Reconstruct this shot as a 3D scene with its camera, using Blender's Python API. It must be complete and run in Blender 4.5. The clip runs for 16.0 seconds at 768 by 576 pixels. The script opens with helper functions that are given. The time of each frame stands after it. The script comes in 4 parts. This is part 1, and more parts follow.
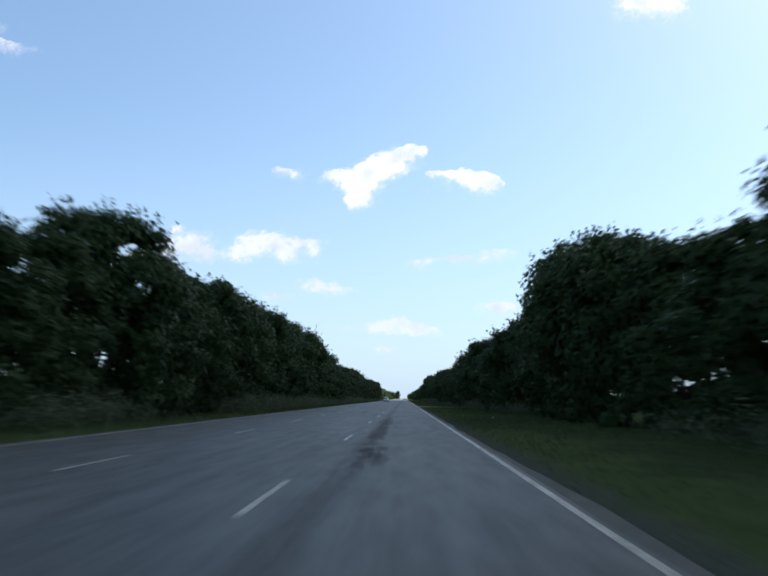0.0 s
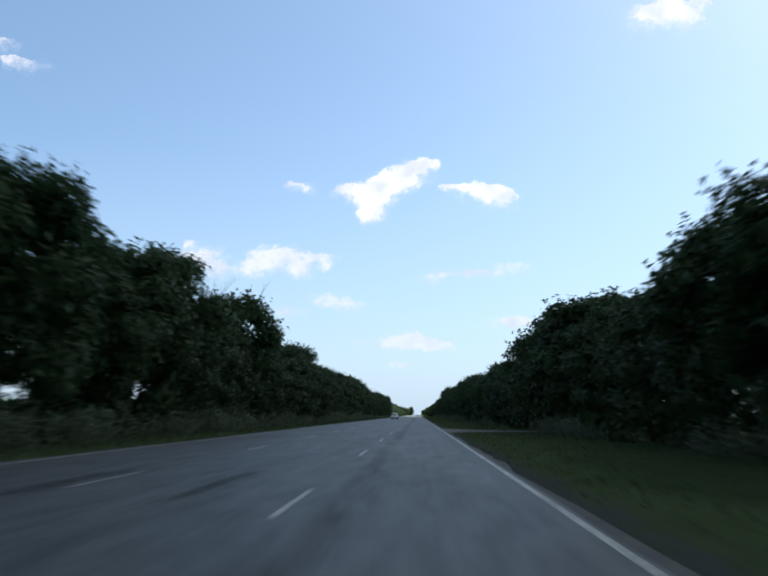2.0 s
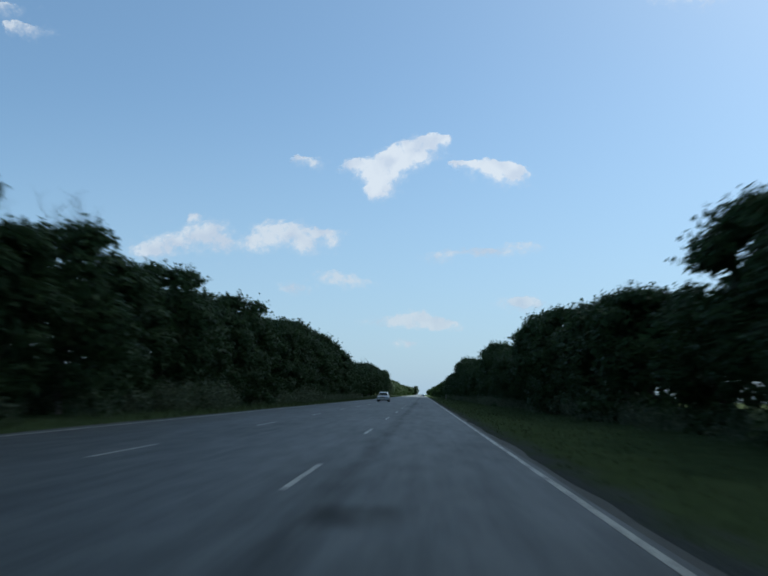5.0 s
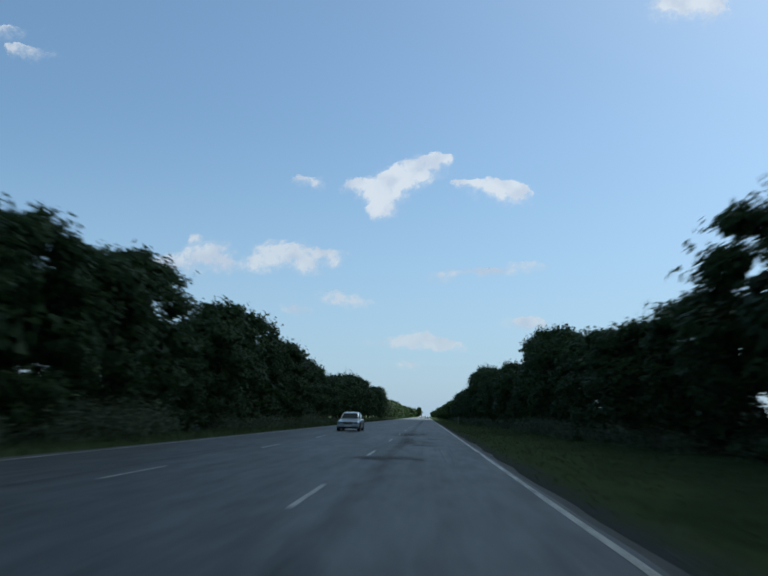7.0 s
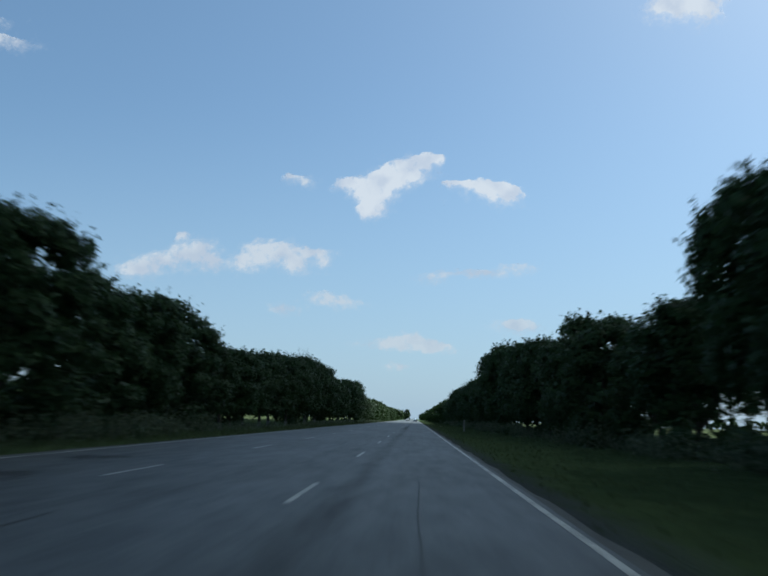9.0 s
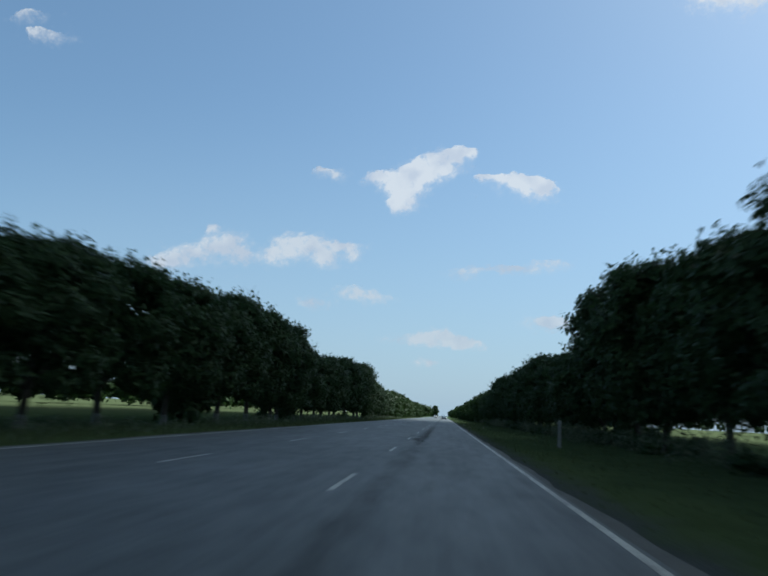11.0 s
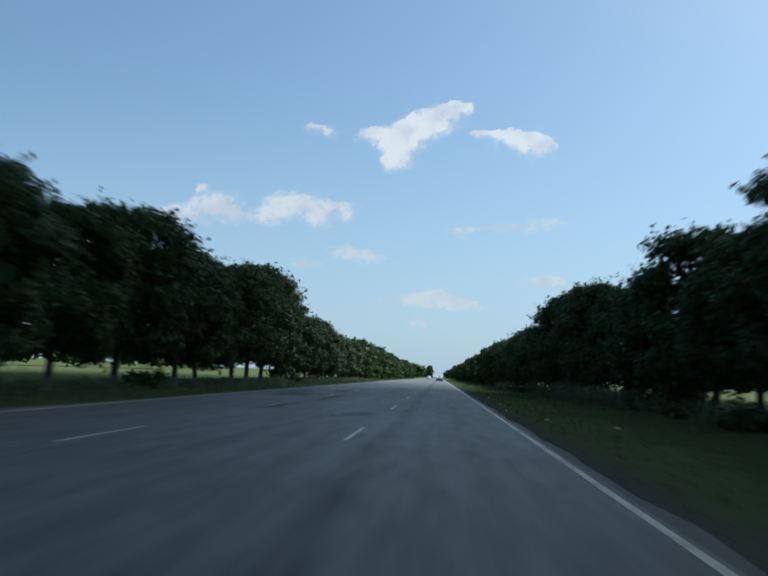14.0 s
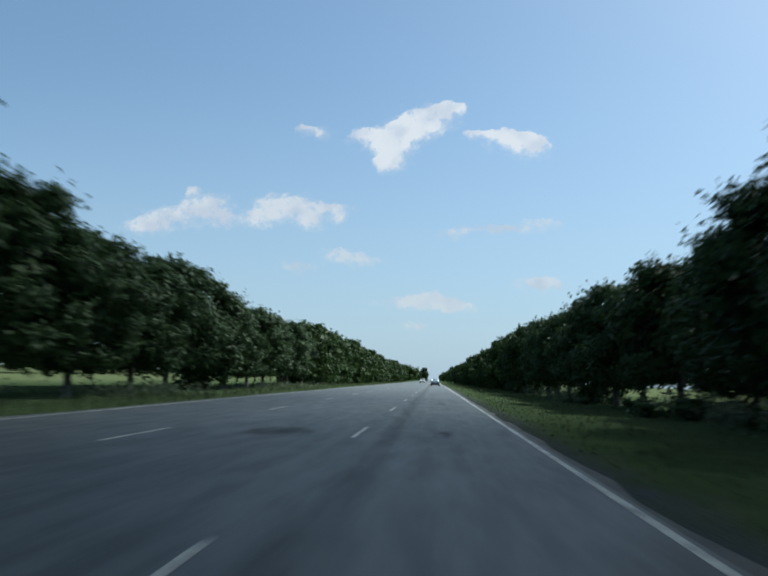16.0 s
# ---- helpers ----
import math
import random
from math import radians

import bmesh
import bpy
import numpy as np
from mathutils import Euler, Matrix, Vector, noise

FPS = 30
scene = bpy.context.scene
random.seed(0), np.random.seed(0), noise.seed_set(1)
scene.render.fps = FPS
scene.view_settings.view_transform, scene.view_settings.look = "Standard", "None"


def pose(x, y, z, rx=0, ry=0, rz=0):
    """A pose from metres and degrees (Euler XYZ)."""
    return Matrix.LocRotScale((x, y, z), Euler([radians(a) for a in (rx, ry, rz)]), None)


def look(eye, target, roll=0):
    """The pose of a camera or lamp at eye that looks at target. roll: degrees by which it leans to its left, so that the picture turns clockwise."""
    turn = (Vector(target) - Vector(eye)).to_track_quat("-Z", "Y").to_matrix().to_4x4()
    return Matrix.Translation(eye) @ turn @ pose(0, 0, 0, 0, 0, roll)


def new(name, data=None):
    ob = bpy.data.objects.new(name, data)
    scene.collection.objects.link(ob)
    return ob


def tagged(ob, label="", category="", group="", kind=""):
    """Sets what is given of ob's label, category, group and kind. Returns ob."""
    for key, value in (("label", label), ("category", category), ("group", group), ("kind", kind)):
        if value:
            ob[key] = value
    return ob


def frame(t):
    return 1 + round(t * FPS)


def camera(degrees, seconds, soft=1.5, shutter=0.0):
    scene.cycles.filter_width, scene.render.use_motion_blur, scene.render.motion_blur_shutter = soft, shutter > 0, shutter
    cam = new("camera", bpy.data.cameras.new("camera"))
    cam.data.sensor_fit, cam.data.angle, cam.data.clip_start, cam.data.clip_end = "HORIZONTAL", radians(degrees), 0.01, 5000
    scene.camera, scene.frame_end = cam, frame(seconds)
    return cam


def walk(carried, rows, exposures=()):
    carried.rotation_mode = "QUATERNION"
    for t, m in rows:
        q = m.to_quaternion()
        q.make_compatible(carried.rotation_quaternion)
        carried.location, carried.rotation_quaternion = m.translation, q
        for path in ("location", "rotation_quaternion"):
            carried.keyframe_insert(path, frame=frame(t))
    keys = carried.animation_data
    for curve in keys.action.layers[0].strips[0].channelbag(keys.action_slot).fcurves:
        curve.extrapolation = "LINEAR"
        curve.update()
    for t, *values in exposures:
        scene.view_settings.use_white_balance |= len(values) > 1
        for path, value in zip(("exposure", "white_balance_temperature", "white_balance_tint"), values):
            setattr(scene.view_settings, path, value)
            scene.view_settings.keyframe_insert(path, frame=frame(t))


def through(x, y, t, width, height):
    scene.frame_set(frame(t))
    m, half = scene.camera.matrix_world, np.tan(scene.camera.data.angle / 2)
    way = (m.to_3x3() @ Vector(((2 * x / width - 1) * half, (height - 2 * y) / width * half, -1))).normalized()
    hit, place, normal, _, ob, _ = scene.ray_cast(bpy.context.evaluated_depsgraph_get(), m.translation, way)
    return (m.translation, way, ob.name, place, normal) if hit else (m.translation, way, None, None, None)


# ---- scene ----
cam = camera(59.2, 16.0, soft=1.85, shutter=0.65)

# seconds, x, y, z, tilt, roll, heading
PATH = [
    (0.0, 0.02, 0.00, 1.227, 99.25, -0.49, 1.68),
    (0.5, -0.02, 12.02, 1.227, 99.18, -1.75, 1.58),
    (1.0, -0.06, 24.03, 1.227, 98.49, -1.66, 2.33),
    (1.5, -0.01, 36.03, 1.227, 98.98, -1.14, 4.22),
    (2.0, 0.04, 48.02, 1.227, 100.58, -0.48, 2.82),
    (2.5, -0.01, 59.99, 1.227, 101.85, -1.75, 3.21),
    (3.0, 0.00, 71.95, 1.227, 98.61, -1.01, 2.94),
    (3.5, 0.02, 83.90, 1.227, 99.31, -1.20, 2.91),
    (4.0, 0.08, 95.83, 1.227, 100.18, -1.07, 3.93),
    (4.5, 0.08, 107.76, 1.227, 99.40, -1.72, 3.12),
    (5.0, 0.02, 119.67, 1.227, 98.85, -1.57, 3.26),
    (7.5, 0.09, 179.03, 1.227, 100.87, -1.34, 3.56),
    (8.0, 0.09, 190.86, 1.227, 98.42, -0.56, 1.92),
    (8.5, 0.10, 202.68, 1.227, 99.01, -0.87, 3.56),
    (9.0, 0.08, 214.49, 1.227, 100.88, -1.87, 2.59),
    (9.5, 0.04, 226.29, 1.227, 100.63, -2.14, 3.08),
    (12.0, -0.01, 285.07, 1.227, 100.34, -3.17, 5.62),
    (12.5, -0.03, 296.79, 1.227, 99.59, -2.35, 5.07),
    (13.0, -0.02, 308.50, 1.227, 98.69, -1.86, 4.26),
    (13.5, -0.04, 320.20, 1.227, 97.61, -2.25, 3.74),
    (14.0, -0.05, 331.88, 1.227, 97.26, -2.70, 4.62),
    (14.5, -0.07, 343.55, 1.227, 96.77, -2.97, 4.00),
    (15.0, -0.08, 355.20, 1.227, 98.31, -2.46, 4.59),
    (15.5, -0.11, 366.85, 1.227, 98.50, -3.08, 4.32),
    (16.0, -0.09, 378.48, 1.227, 97.57, -2.08, 4.22),
]
walk(cam, [(t, pose(*p)) for t, *p in PATH], exposures=[
    (0.0, 1.58, 6050, 4), (1.9, 1.54, 6050, 4), (2.5, 1.20, 5760, -3), (3.0, 1.06, 5700, -4), (5.0, 1.06, 5700, -4), (7.5, 0.98, 5700, -4), (13.5, 0.95, 5700, -4), (14.1, 1.06, 5800, -4), (16.0, 1.06, 5850, -4)])

# ---- daylight ----
SUN_ELEVATION, SUN_ROTATION = radians(48), radians(50)   # high, ahead and to the right of the road
SUN_DIR = Vector((math.sin(SUN_ROTATION) * math.cos(SUN_ELEVATION), math.cos(SUN_ROTATION) * math.cos(SUN_ELEVATION), math.sin(SUN_ELEVATION)))
world = bpy.data.worlds.new("sky")
scene.world = world
world.use_nodes = True
wt = world.node_tree
sky = wt.nodes.new("ShaderNodeTexSky")
sky.sky_type = "NISHITA"
sky.sun_disc = False
sky.sun_elevation, sky.sun_rotation = SUN_ELEVATION, SUN_ROTATION
sky.altitude, sky.air_density, sky.dust_density, sky.ozone_density = 100, 1.0, 0.9, 2.6
thin = wt.nodes.new("ShaderNodeGamma")        # a hazy summer sky: flatter than clear air
thin.inputs[1].default_value = 0.80
wt.links.new(sky.outputs[0], thin.inputs[0])
rich = wt.nodes.new("ShaderNodeHueSaturation")
rich.inputs["Saturation"].default_value = 1.02
wt.links.new(thin.outputs[0], rich.inputs["Color"])
wt.links.new(rich.outputs[0], wt.nodes["Background"].inputs[0])
wt.nodes["Background"].inputs[1].default_value = 0.088
sun = new("sun", bpy.data.lights.new("sun", "SUN"))
sun.data.energy, sun.data.angle, sun.data.color = 4.8, radians(0.6), (1.0, 0.95, 0.87)
sun.matrix_world = look(SUN_DIR * 50, (0, 0, 0))


# ---- materials ----
def material(name, colour=(0.5, 0.5, 0.5), rough=0.7, metal=0.0):
    m = bpy.data.materials.new(name)
    m.use_nodes = True
    b = m.node_tree.nodes["Principled BSDF"]
    b.inputs["Base Color"].default_value = (*colour, 1)
    b.inputs["Roughness"].default_value = rough
    b.inputs["Metallic"].default_value = metal
    return m


class Nodes:
    """Short hand for building a node tree."""

    def __init__(self, m):
        self.t, self.b = m.node_tree, m.node_tree.nodes["Principled BSDF"]

    def put(self, kind, **values):
        n = self.t.nodes.new("ShaderNode" + kind)
        for k, v in values.items():
            if k == "op":
                n.operation = v
            elif k == "blend":
                n.blend_type = v
            else:
                n.inputs[k.replace("_", " ")].default_value = v
        return n

    def join(self, a, b):
        self.t.links.new(a, b)

    def coords(self, scale=(1, 1, 1), kind="Object"):
        c, m = self.put("TexCoord"), self.put("Mapping")
        m.inputs["Scale"].default_value = scale
        self.join(c.outputs[kind], m.inputs["Vector"])
        return m.outputs[0]

    def noise(self, vector, scale, detail=4.0, rough=0.55):
        n = self.put("TexNoise", Scale=scale, Detail=detail, Roughness=rough)
        self.join(vector, n.inputs["Vector"])
        return n.outputs["Fac"]

    def ramp(self, fac, stops):
        r = self.t.nodes.new("ShaderNodeValToRGB")
        while len(r.color_ramp.elements) < len(stops):
            r.color_ramp.elements.new(0.5)
        for e, (p, c) in zip(r.color_ramp.elements, stops):
            e.position = p
            e.color = (*c, 1) if isinstance(c, tuple) else (c, c, c, 1)
        self.join(fac, r.inputs[0])
        return r.outputs[0]

    def mix(self, fac, a, b, blend="MIX"):
        n = self.t.nodes.new("ShaderNodeMix")
        n.data_type, n.blend_type = "RGBA", blend
        for value, socket in ((fac, n.inputs[0]), (a, n.inputs[6]), (b, n.inputs[7])):
            if isinstance(value, bpy.types.NodeSocket):
                self.join(value, socket)
            else:
                socket.default_value = (*value, 1) if isinstance(value, tuple) else value
        return n.outputs[2]

    def math(self, op, a, b=0.0, c=0.0):
        n = self.t.nodes.new("ShaderNodeMath")
        n.operation = op
        for value, socket in zip((a, b, c), n.inputs):
            if isinstance(value, bpy.types.NodeSocket):
                self.join(value, socket)
            else:
                socket.default_value = value
        return n.outputs[0]

    def bump(self, height, strength, distance):
        n = self.put("Bump", Strength=strength, Distance=distance)
        self.join(height, n.inputs["Height"])
        self.join(n.outputs[0], self.b.inputs["Normal"])


def asphalt_material():
    m = material("worn_asphalt", rough=0.86)
    n = Nodes(m)
    p = n.coords()
    streak = n.noise(n.coords((3.4, 0.045, 1)), 1.0, 6)            # wheel-worn streaks along the road
    stain = n.noise(n.coords((0.5, 0.09, 1)), 1.0, 5)
    large = n.noise(p, 0.06, 3)
    grit = n.noise(p, 55.0, 2)
    fine = n.noise(p, 9.0, 4)
    base = n.ramp(streak, [(0.34, (0.058, 0.070, 0.084)), (0.5, (0.075, 0.089, 0.105)), (0.66, (0.103, 0.119, 0.137))])
    base = n.mix(n.ramp(stain, [(0.46, 0.0), (0.66, 0.6)]), base, (0.084, 0.094, 0.107))
    base = n.mix(n.ramp(large, [(0.35, 0.0), (0.7, 0.35)]), base, (0.100, 0.110, 0.122))
    # patchily polished wheel tracks
    rub = n.noise(n.coords((2.6, 0.5, 1)), 1.0, 6, 0.62)
    base = n.mix(n.ramp(rub, [(0.50, 0.0), (0.62, 0.5)]), base, (0.122, 0.138, 0.156))
    base = n.mix(n.ramp(rub, [(0.34, 0.45), (0.46, 0.0)]), base, (0.052, 0.062, 0.075))
    # tarred joint between the driving lane and its neighbour
    x = n.put("SeparateXYZ")
    n.join(n.coords(), x.inputs[0])
    wander = n.math("MULTIPLY_ADD", n.noise(n.coords((0.2, 0.05, 1)), 1.0, 3), 0.36, -0.18)
    off = n.math("ABSOLUTE", n.math("ADD", n.math("ADD", x.outputs[0], 1.05), wander))
    band = n.math("SUBTRACT", 1.0, n.math("DIVIDE", off, 0.31))
    patchy = n.noise(n.coords((1.4, 0.22, 1)), 1.0, 5)
    tar = n.ramp(n.math("ADD", band, n.math("MULTIPLY_ADD", patchy, 1.2, -0.45)), [(0.05, 0.0), (0.85, 0.50)])
    base = n.mix(tar, base, (0.028, 0.030, 0.034))
    base = n.mix(0.5, base, n.mix(n.ramp(grit, [(0.3, 0.0), (0.7, 1.0)]), (0.06, 0.06, 0.06), (0.22, 0.21, 0.20)), "OVERLAY")
    base = n.mix(n.ramp(fine, [(0.35, 0.25), (0.6, 0.0)]), base, (0.07, 0.068, 0.066))
    n.join(base, n.b.inputs["Base Color"])
    n.join(n.ramp(stain, [(0.4, 0.62), (0.7, 0.54)]), n.b.inputs["Roughness"])
    n.join(n.math("MULTIPLY_ADD", tar, -0.28, n.ramp(rub, [(0.38, 0.26), (0.60, 0.44)])), n.b.inputs["Specular IOR Level"])      # old tar is dull
    n.bump(grit, 0.35, 0.01)
    return m


def patch_material():
    """Old tar, thin and broken towards its rim."""
    m = material("tar_patch", rough=0.9)
    n = Nodes(m)
    n.b.inputs["Specular IOR Level"].default_value = 0.08
    p = n.coords()
    n.join(n.ramp(n.noise(p, 2.2, 5), [(0.3, (0.026, 0.027, 0.030)), (0.7, (0.056, 0.058, 0.061))]), n.b.inputs["Base Color"])
    n.bump(n.noise(p, 40.0, 2), 0.3, 0.008)
    rim = n.put("Attribute")
    rim.attribute_name = "tar_cover"
    ragged = n.math("ADD", rim.outputs["Fac"], n.math("MULTIPLY_ADD", n.noise(n.coords((1.6, 0.5, 1)), 1.1, 7, 0.6), 5.0, -2.5))
    clear, mix = n.put("BsdfTransparent"), n.put("MixShader")
    n.join(n.ramp(ragged, [(0.0, 0.0), (0.9, 0.36)]), mix.inputs[0])
    n.join(clear.outputs[0], mix.inputs[1])
    n.join(n.b.outputs[0], mix.inputs[2])
    n.join(mix.outputs[0], n.t.nodes["Material Output"].inputs[0])
    return m


def paint_material():
    m = material("worn_road_paint", rough=0.6)
    n = Nodes(m)
    p = n.coords()
    wear = n.math("ADD", n.noise(p, 7.0, 5), n.math("MULTIPLY", n.noise(p, 0.7, 2), 0.35))
    n.join(n.ramp(wear, [(0.42, (0.56, 0.56, 0.55)), (0.62, (0.42, 0.42, 0.41)), (0.76, (0.15, 0.15, 0.15))]), n.b.inputs["Base Color"])
    return m


def grass_ground_material():
    m = material("verge_and_field", rough=0.95)
    n = Nodes(m)
    p = n.coords()
    big, mid, small = n.noise(p, 0.05, 4), n.noise(p, 0.9, 5), n.noise(p, 14.0, 3)
    c = n.ramp(mid, [(0.3, (0.040, 0.058, 0.028)), (0.5, (0.049, 0.071, 0.034)), (0.7, (0.061, 0.085, 0.042))])
    c = n.mix(n.ramp(big, [(0.42, 0.0), (0.65, 0.45)]), c, (0.068, 0.092, 0.048))
    c = n.mix(n.ramp(small, [(0.6, 0.0), (0.85, 0.3)]), c, (0.036, 0.038, 0.022))
    # dry stalks in the fields behind the tree rows
    at = n.put("SeparateXYZ")
    n.join(p, at.inputs[0])
    away = n.math("ABSOLUTE", n.math("ADD", at.outputs[0], 2.0))
    c = n.mix(n.math("MULTIPLY", n.ramp(n.math("DIVIDE", away, 60.0), [(0.40, 0.0), (0.60, 0.5)]), n.ramp(n.noise(p, 0.12, 5), [(0.3, 0.4), (0.65, 1.0)])), c, (0.098, 0.100, 0.055))
    # gravel and dust thrown off the road thin out into the grass
    reach = n.math("ADD", n.math("SUBTRACT", at.outputs[0], 2.1), n.math("MULTIPLY_ADD", n.noise(n.coords((1.2, 0.5, 1)), 1.3, 6), 1.9, -0.95))
    strewn = n.math("MULTIPLY", n.ramp(n.math("DIVIDE", reach, 3.0), [(0.08, 0.90), (0.20, 0.50), (0.40, 0.0)]), n.math("GREATER_THAN", at.outputs[0], 0.0))
    c = n.mix(strewn, c, n.ramp(n.noise(p, 24.0, 3), [(0.35, (0.042, 0.047, 0.052)), (0.65, (0.088, 0.095, 0.102))]))
    n.join(c, n.b.inputs["Base Color"])
    n.b.inputs["Specular IOR Level"].default_value = 0.0
    n.bump(small, 0.8, 0.08)
    return m


def dirt_material(name, dark, light):
    m = material(name, rough=0.95)
    n = Nodes(m)
    p = n.coords()
    c = n.ramp(n.noise(p, 1.4, 5), [(0.3, dark), (0.7, light)])
    c = n.mix(n.ramp(n.noise(p, 24.0, 2), [(0.45, 0.0), (0.75, 0.5)]), c, light)
    n.join(c, n.b.inputs["Base Color"])
    n.bump(n.noise(p, 30.0, 2), 0.6, 0.02)
    return m


def leaf_material(name, dark, light, through=0.22, gloss=0.07):
    m = material(name, rough=0.55)
    n = Nodes(m)
    g = n.put("NewGeometry")
    o = n.put("ObjectInfo")
    c = n.ramp(g.outputs["Random Per Island"], [(0.0, dark), (0.8, light), (1.0, tuple(1.12 * v for v in light))])
    tint = n.ramp(o.outputs["Random"], [(0.0, (0.85, 0.9, 0.8)), (1.0, (1.12, 1.05, 1.05))])
    c = n.mix(1.0, c, tint, "MULTIPLY")
    n.join(c, n.b.inputs["Base Color"])
    n.b.inputs["Specular IOR Level"].default_value = gloss
    tr = n.put("BsdfTranslucent")
    n.join(c, tr.inputs[0])
    mix = n.put("MixShader")
    mix.inputs[0].default_value = through
    n.join(n.b.outputs[0], mix.inputs[1])
    n.join(tr.outputs[0], mix.inputs[2])
    n.join(mix.outputs[0], n.t.nodes["Material Output"].inputs[0])
    return m


def bark_material(name, washed):
    m = material(name, rough=0.9)
    n = Nodes(m)
    p = n.coords((6, 6, 1.2))
    ridges = n.noise(p, 2.0, 5)
    c = n.ramp(ridges, [(0.3, (0.030, 0.025, 0.020)), (0.7, (0.090, 0.075, 0.060))])
    if washed:      # lime wash on the lower trunk, its upper edge uneven
        z = n.put("SeparateXYZ")
        n.join(n.coords(), z.inputs[0])
        edge = n.math("ADD", z.outputs[2], n.math("MULTIPLY", n.noise(n.coords(), 5.0, 3), 0.35))
        lime = n.ramp(n.noise(n.coords(), 9.0, 4), [(0.3, (0.085, 0.085, 0.08)), (0.7, (0.18, 0.18, 0.17))])
        c = n.mix(n.math("LESS_THAN", edge, 0.85), c, lime)
    n.join(c, n.b.inputs["Base Color"])
    n.bump(ridges, 0.6, 0.03)
    return m


def cloud_material(name, glow, thick=1.0):
    m = material(name, rough=1.0)
    n = Nodes(m)
    d = n.put("Attribute")
    d.attribute_name = "cloud_cover"
    p = n.coords()
    detail = n.math("MULTIPLY_ADD", n.noise(p, 0.013, 9, 0.66), 2.7, -1.35)
    stops = [(0.0, 0.0), (0.30, 0.30), (0.75, 0.80), (1.2, 0.97)]
    if glow:        # the far ones fray out into the haze
        detail = n.math("MULTIPLY_ADD", n.noise(p, 0.016, 10, 0.70), 3.2, -1.60)
        stops = [(0.0, 0.0), (0.30, 0.07 * thick), (0.62, 0.34 * thick), (0.86, 0.70 * thick), (1.0, 0.92 * thick)]
    a = n.ramp(n.math("MULTIPLY_ADD", n.math("ADD", d.outputs["Fac"], detail), *((0.72, 0.22) if glow else (1.0, 0.0))), stops)
    if glow:
        # emission in place of sunlight; the bluish tone paints in cloud shading
        lit = n.put("Emission")
        n.join(n.ramp(n.noise(p, 0.007, 6, 0.45), [(0.38, (0.82, 0.80, 0.90)), (0.56, (1.0, 0.94, 0.985))]), lit.inputs[0])
        lit.inputs[1].default_value = glow
        shade = lit.outputs[0]
    else:
        # sunlight soaks through to its underside
        top, soak, both = n.put("BsdfDiffuse"), n.put("BsdfTranslucent"), n.put("MixShader")
        top.inputs[0].default_value = soak.inputs[0].default_value = (0.86, 0.87, 0.90, 1)
        both.inputs[0].default_value = 0.065
        n.join(top.outputs[0], both.inputs[1])
        n.join(soak.outputs[0], both.inputs[2])
        shade = both.outputs[0]
    clear, mix = n.put("BsdfTransparent"), n.put("MixShader")
    n.join(a, mix.inputs[0])
    n.join(clear.outputs[0], mix.inputs[1])
    n.join(shade, mix.inputs[2])
    n.join(mix.outputs[0], n.t.nodes["Material Output"].inputs[0])
    return m


def car_paint(name, colour):
    m = material(name, colour, 0.35, 0.55)
    n = Nodes(m)
    n.b.inputs["Coat Weight"].default_value = 0.6
    dust = n.noise(n.coords(), 3.0, 5)
    n.join(n.mix(n.ramp(dust, [(0.4, 0.0), (0.8, 0.35)]), colour, (0.22, 0.20, 0.17)), n.b.inputs["Base Color"])
    return m


ASPHALT, PATCH, PAINT = asphalt_material(), patch_material(), paint_material()
TAR = material("crack_tar", (0.048, 0.054, 0.063), 0.75)
GROUND = grass_ground_material()
GRAVEL = dirt_material("shoulder_gravel", (0.044, 0.047, 0.051), (0.092, 0.095, 0.098))
TRACK_DIRT = dirt_material("track_dirt", (0.070, 0.071, 0.069), (0.130, 0.129, 0.123))
LEAVES = leaf_material("walnut_leaves", (0.034, 0.059, 0.026), (0.042, 0.073, 0.030), 0.24, 0.12)
LEAVES_FAR = leaf_material("far_leaves", (0.022, 0.042, 0.013), (0.031, 0.057, 0.018), 0.3)
WEEDS = leaf_material("grey_green_weeds", (0.072, 0.092, 0.064), (0.145, 0.170, 0.120), 0.3)
GRASS = leaf_material("mown_grass", (0.056, 0.080, 0.038), (0.076, 0.104, 0.052), 0.35)
BARK, BARK_WASHED = bark_material("bark", False), bark_material("lime_washed_bark", True)
DEAD = material("dead_wood", (0.075, 0.068, 0.060), 0.9)
CLOUD, CLOUD_THIN, CLOUD_FAINT = cloud_material("cloud", 0.40), cloud_material("thin_cloud", 0.37, 0.90), cloud_material("faint_cloud", 0.35, 0.74)
CLOUD_OVER = cloud_material("cloud_overhead", 0)
CONCRETE = dirt_material("weathered_concrete", (0.17, 0.17, 0.16), (0.30, 0.295, 0.28))
RUBBER, TRIM = material("tyre_rubber", (0.018, 0.018, 0.018), 0.85), material("black_trim", (0.025, 0.025, 0.027), 0.5)
CAR_GLASS = material("dark_car_glass", (0.012, 0.022, 0.040), 0.05)
CAR_GLASS.node_tree.nodes["Principled BSDF"].inputs["IOR"].default_value = 1.42
CHROME = material("chrome", (0.72, 0.72, 0.72), 0.18, 1.0)
LAMP_CLEAR, LAMP_RED = material("headlamp_glass", (0.16, 0.21, 0.29), 0.10), material("tail_lamp_red", (0.28, 0.02, 0.02), 0.25)
PLATE = material("plate_white", (0.6, 0.6, 0.58), 0.5)
LITTER = material("pale_litter", (0.36, 0.35, 0.32), 0.7)


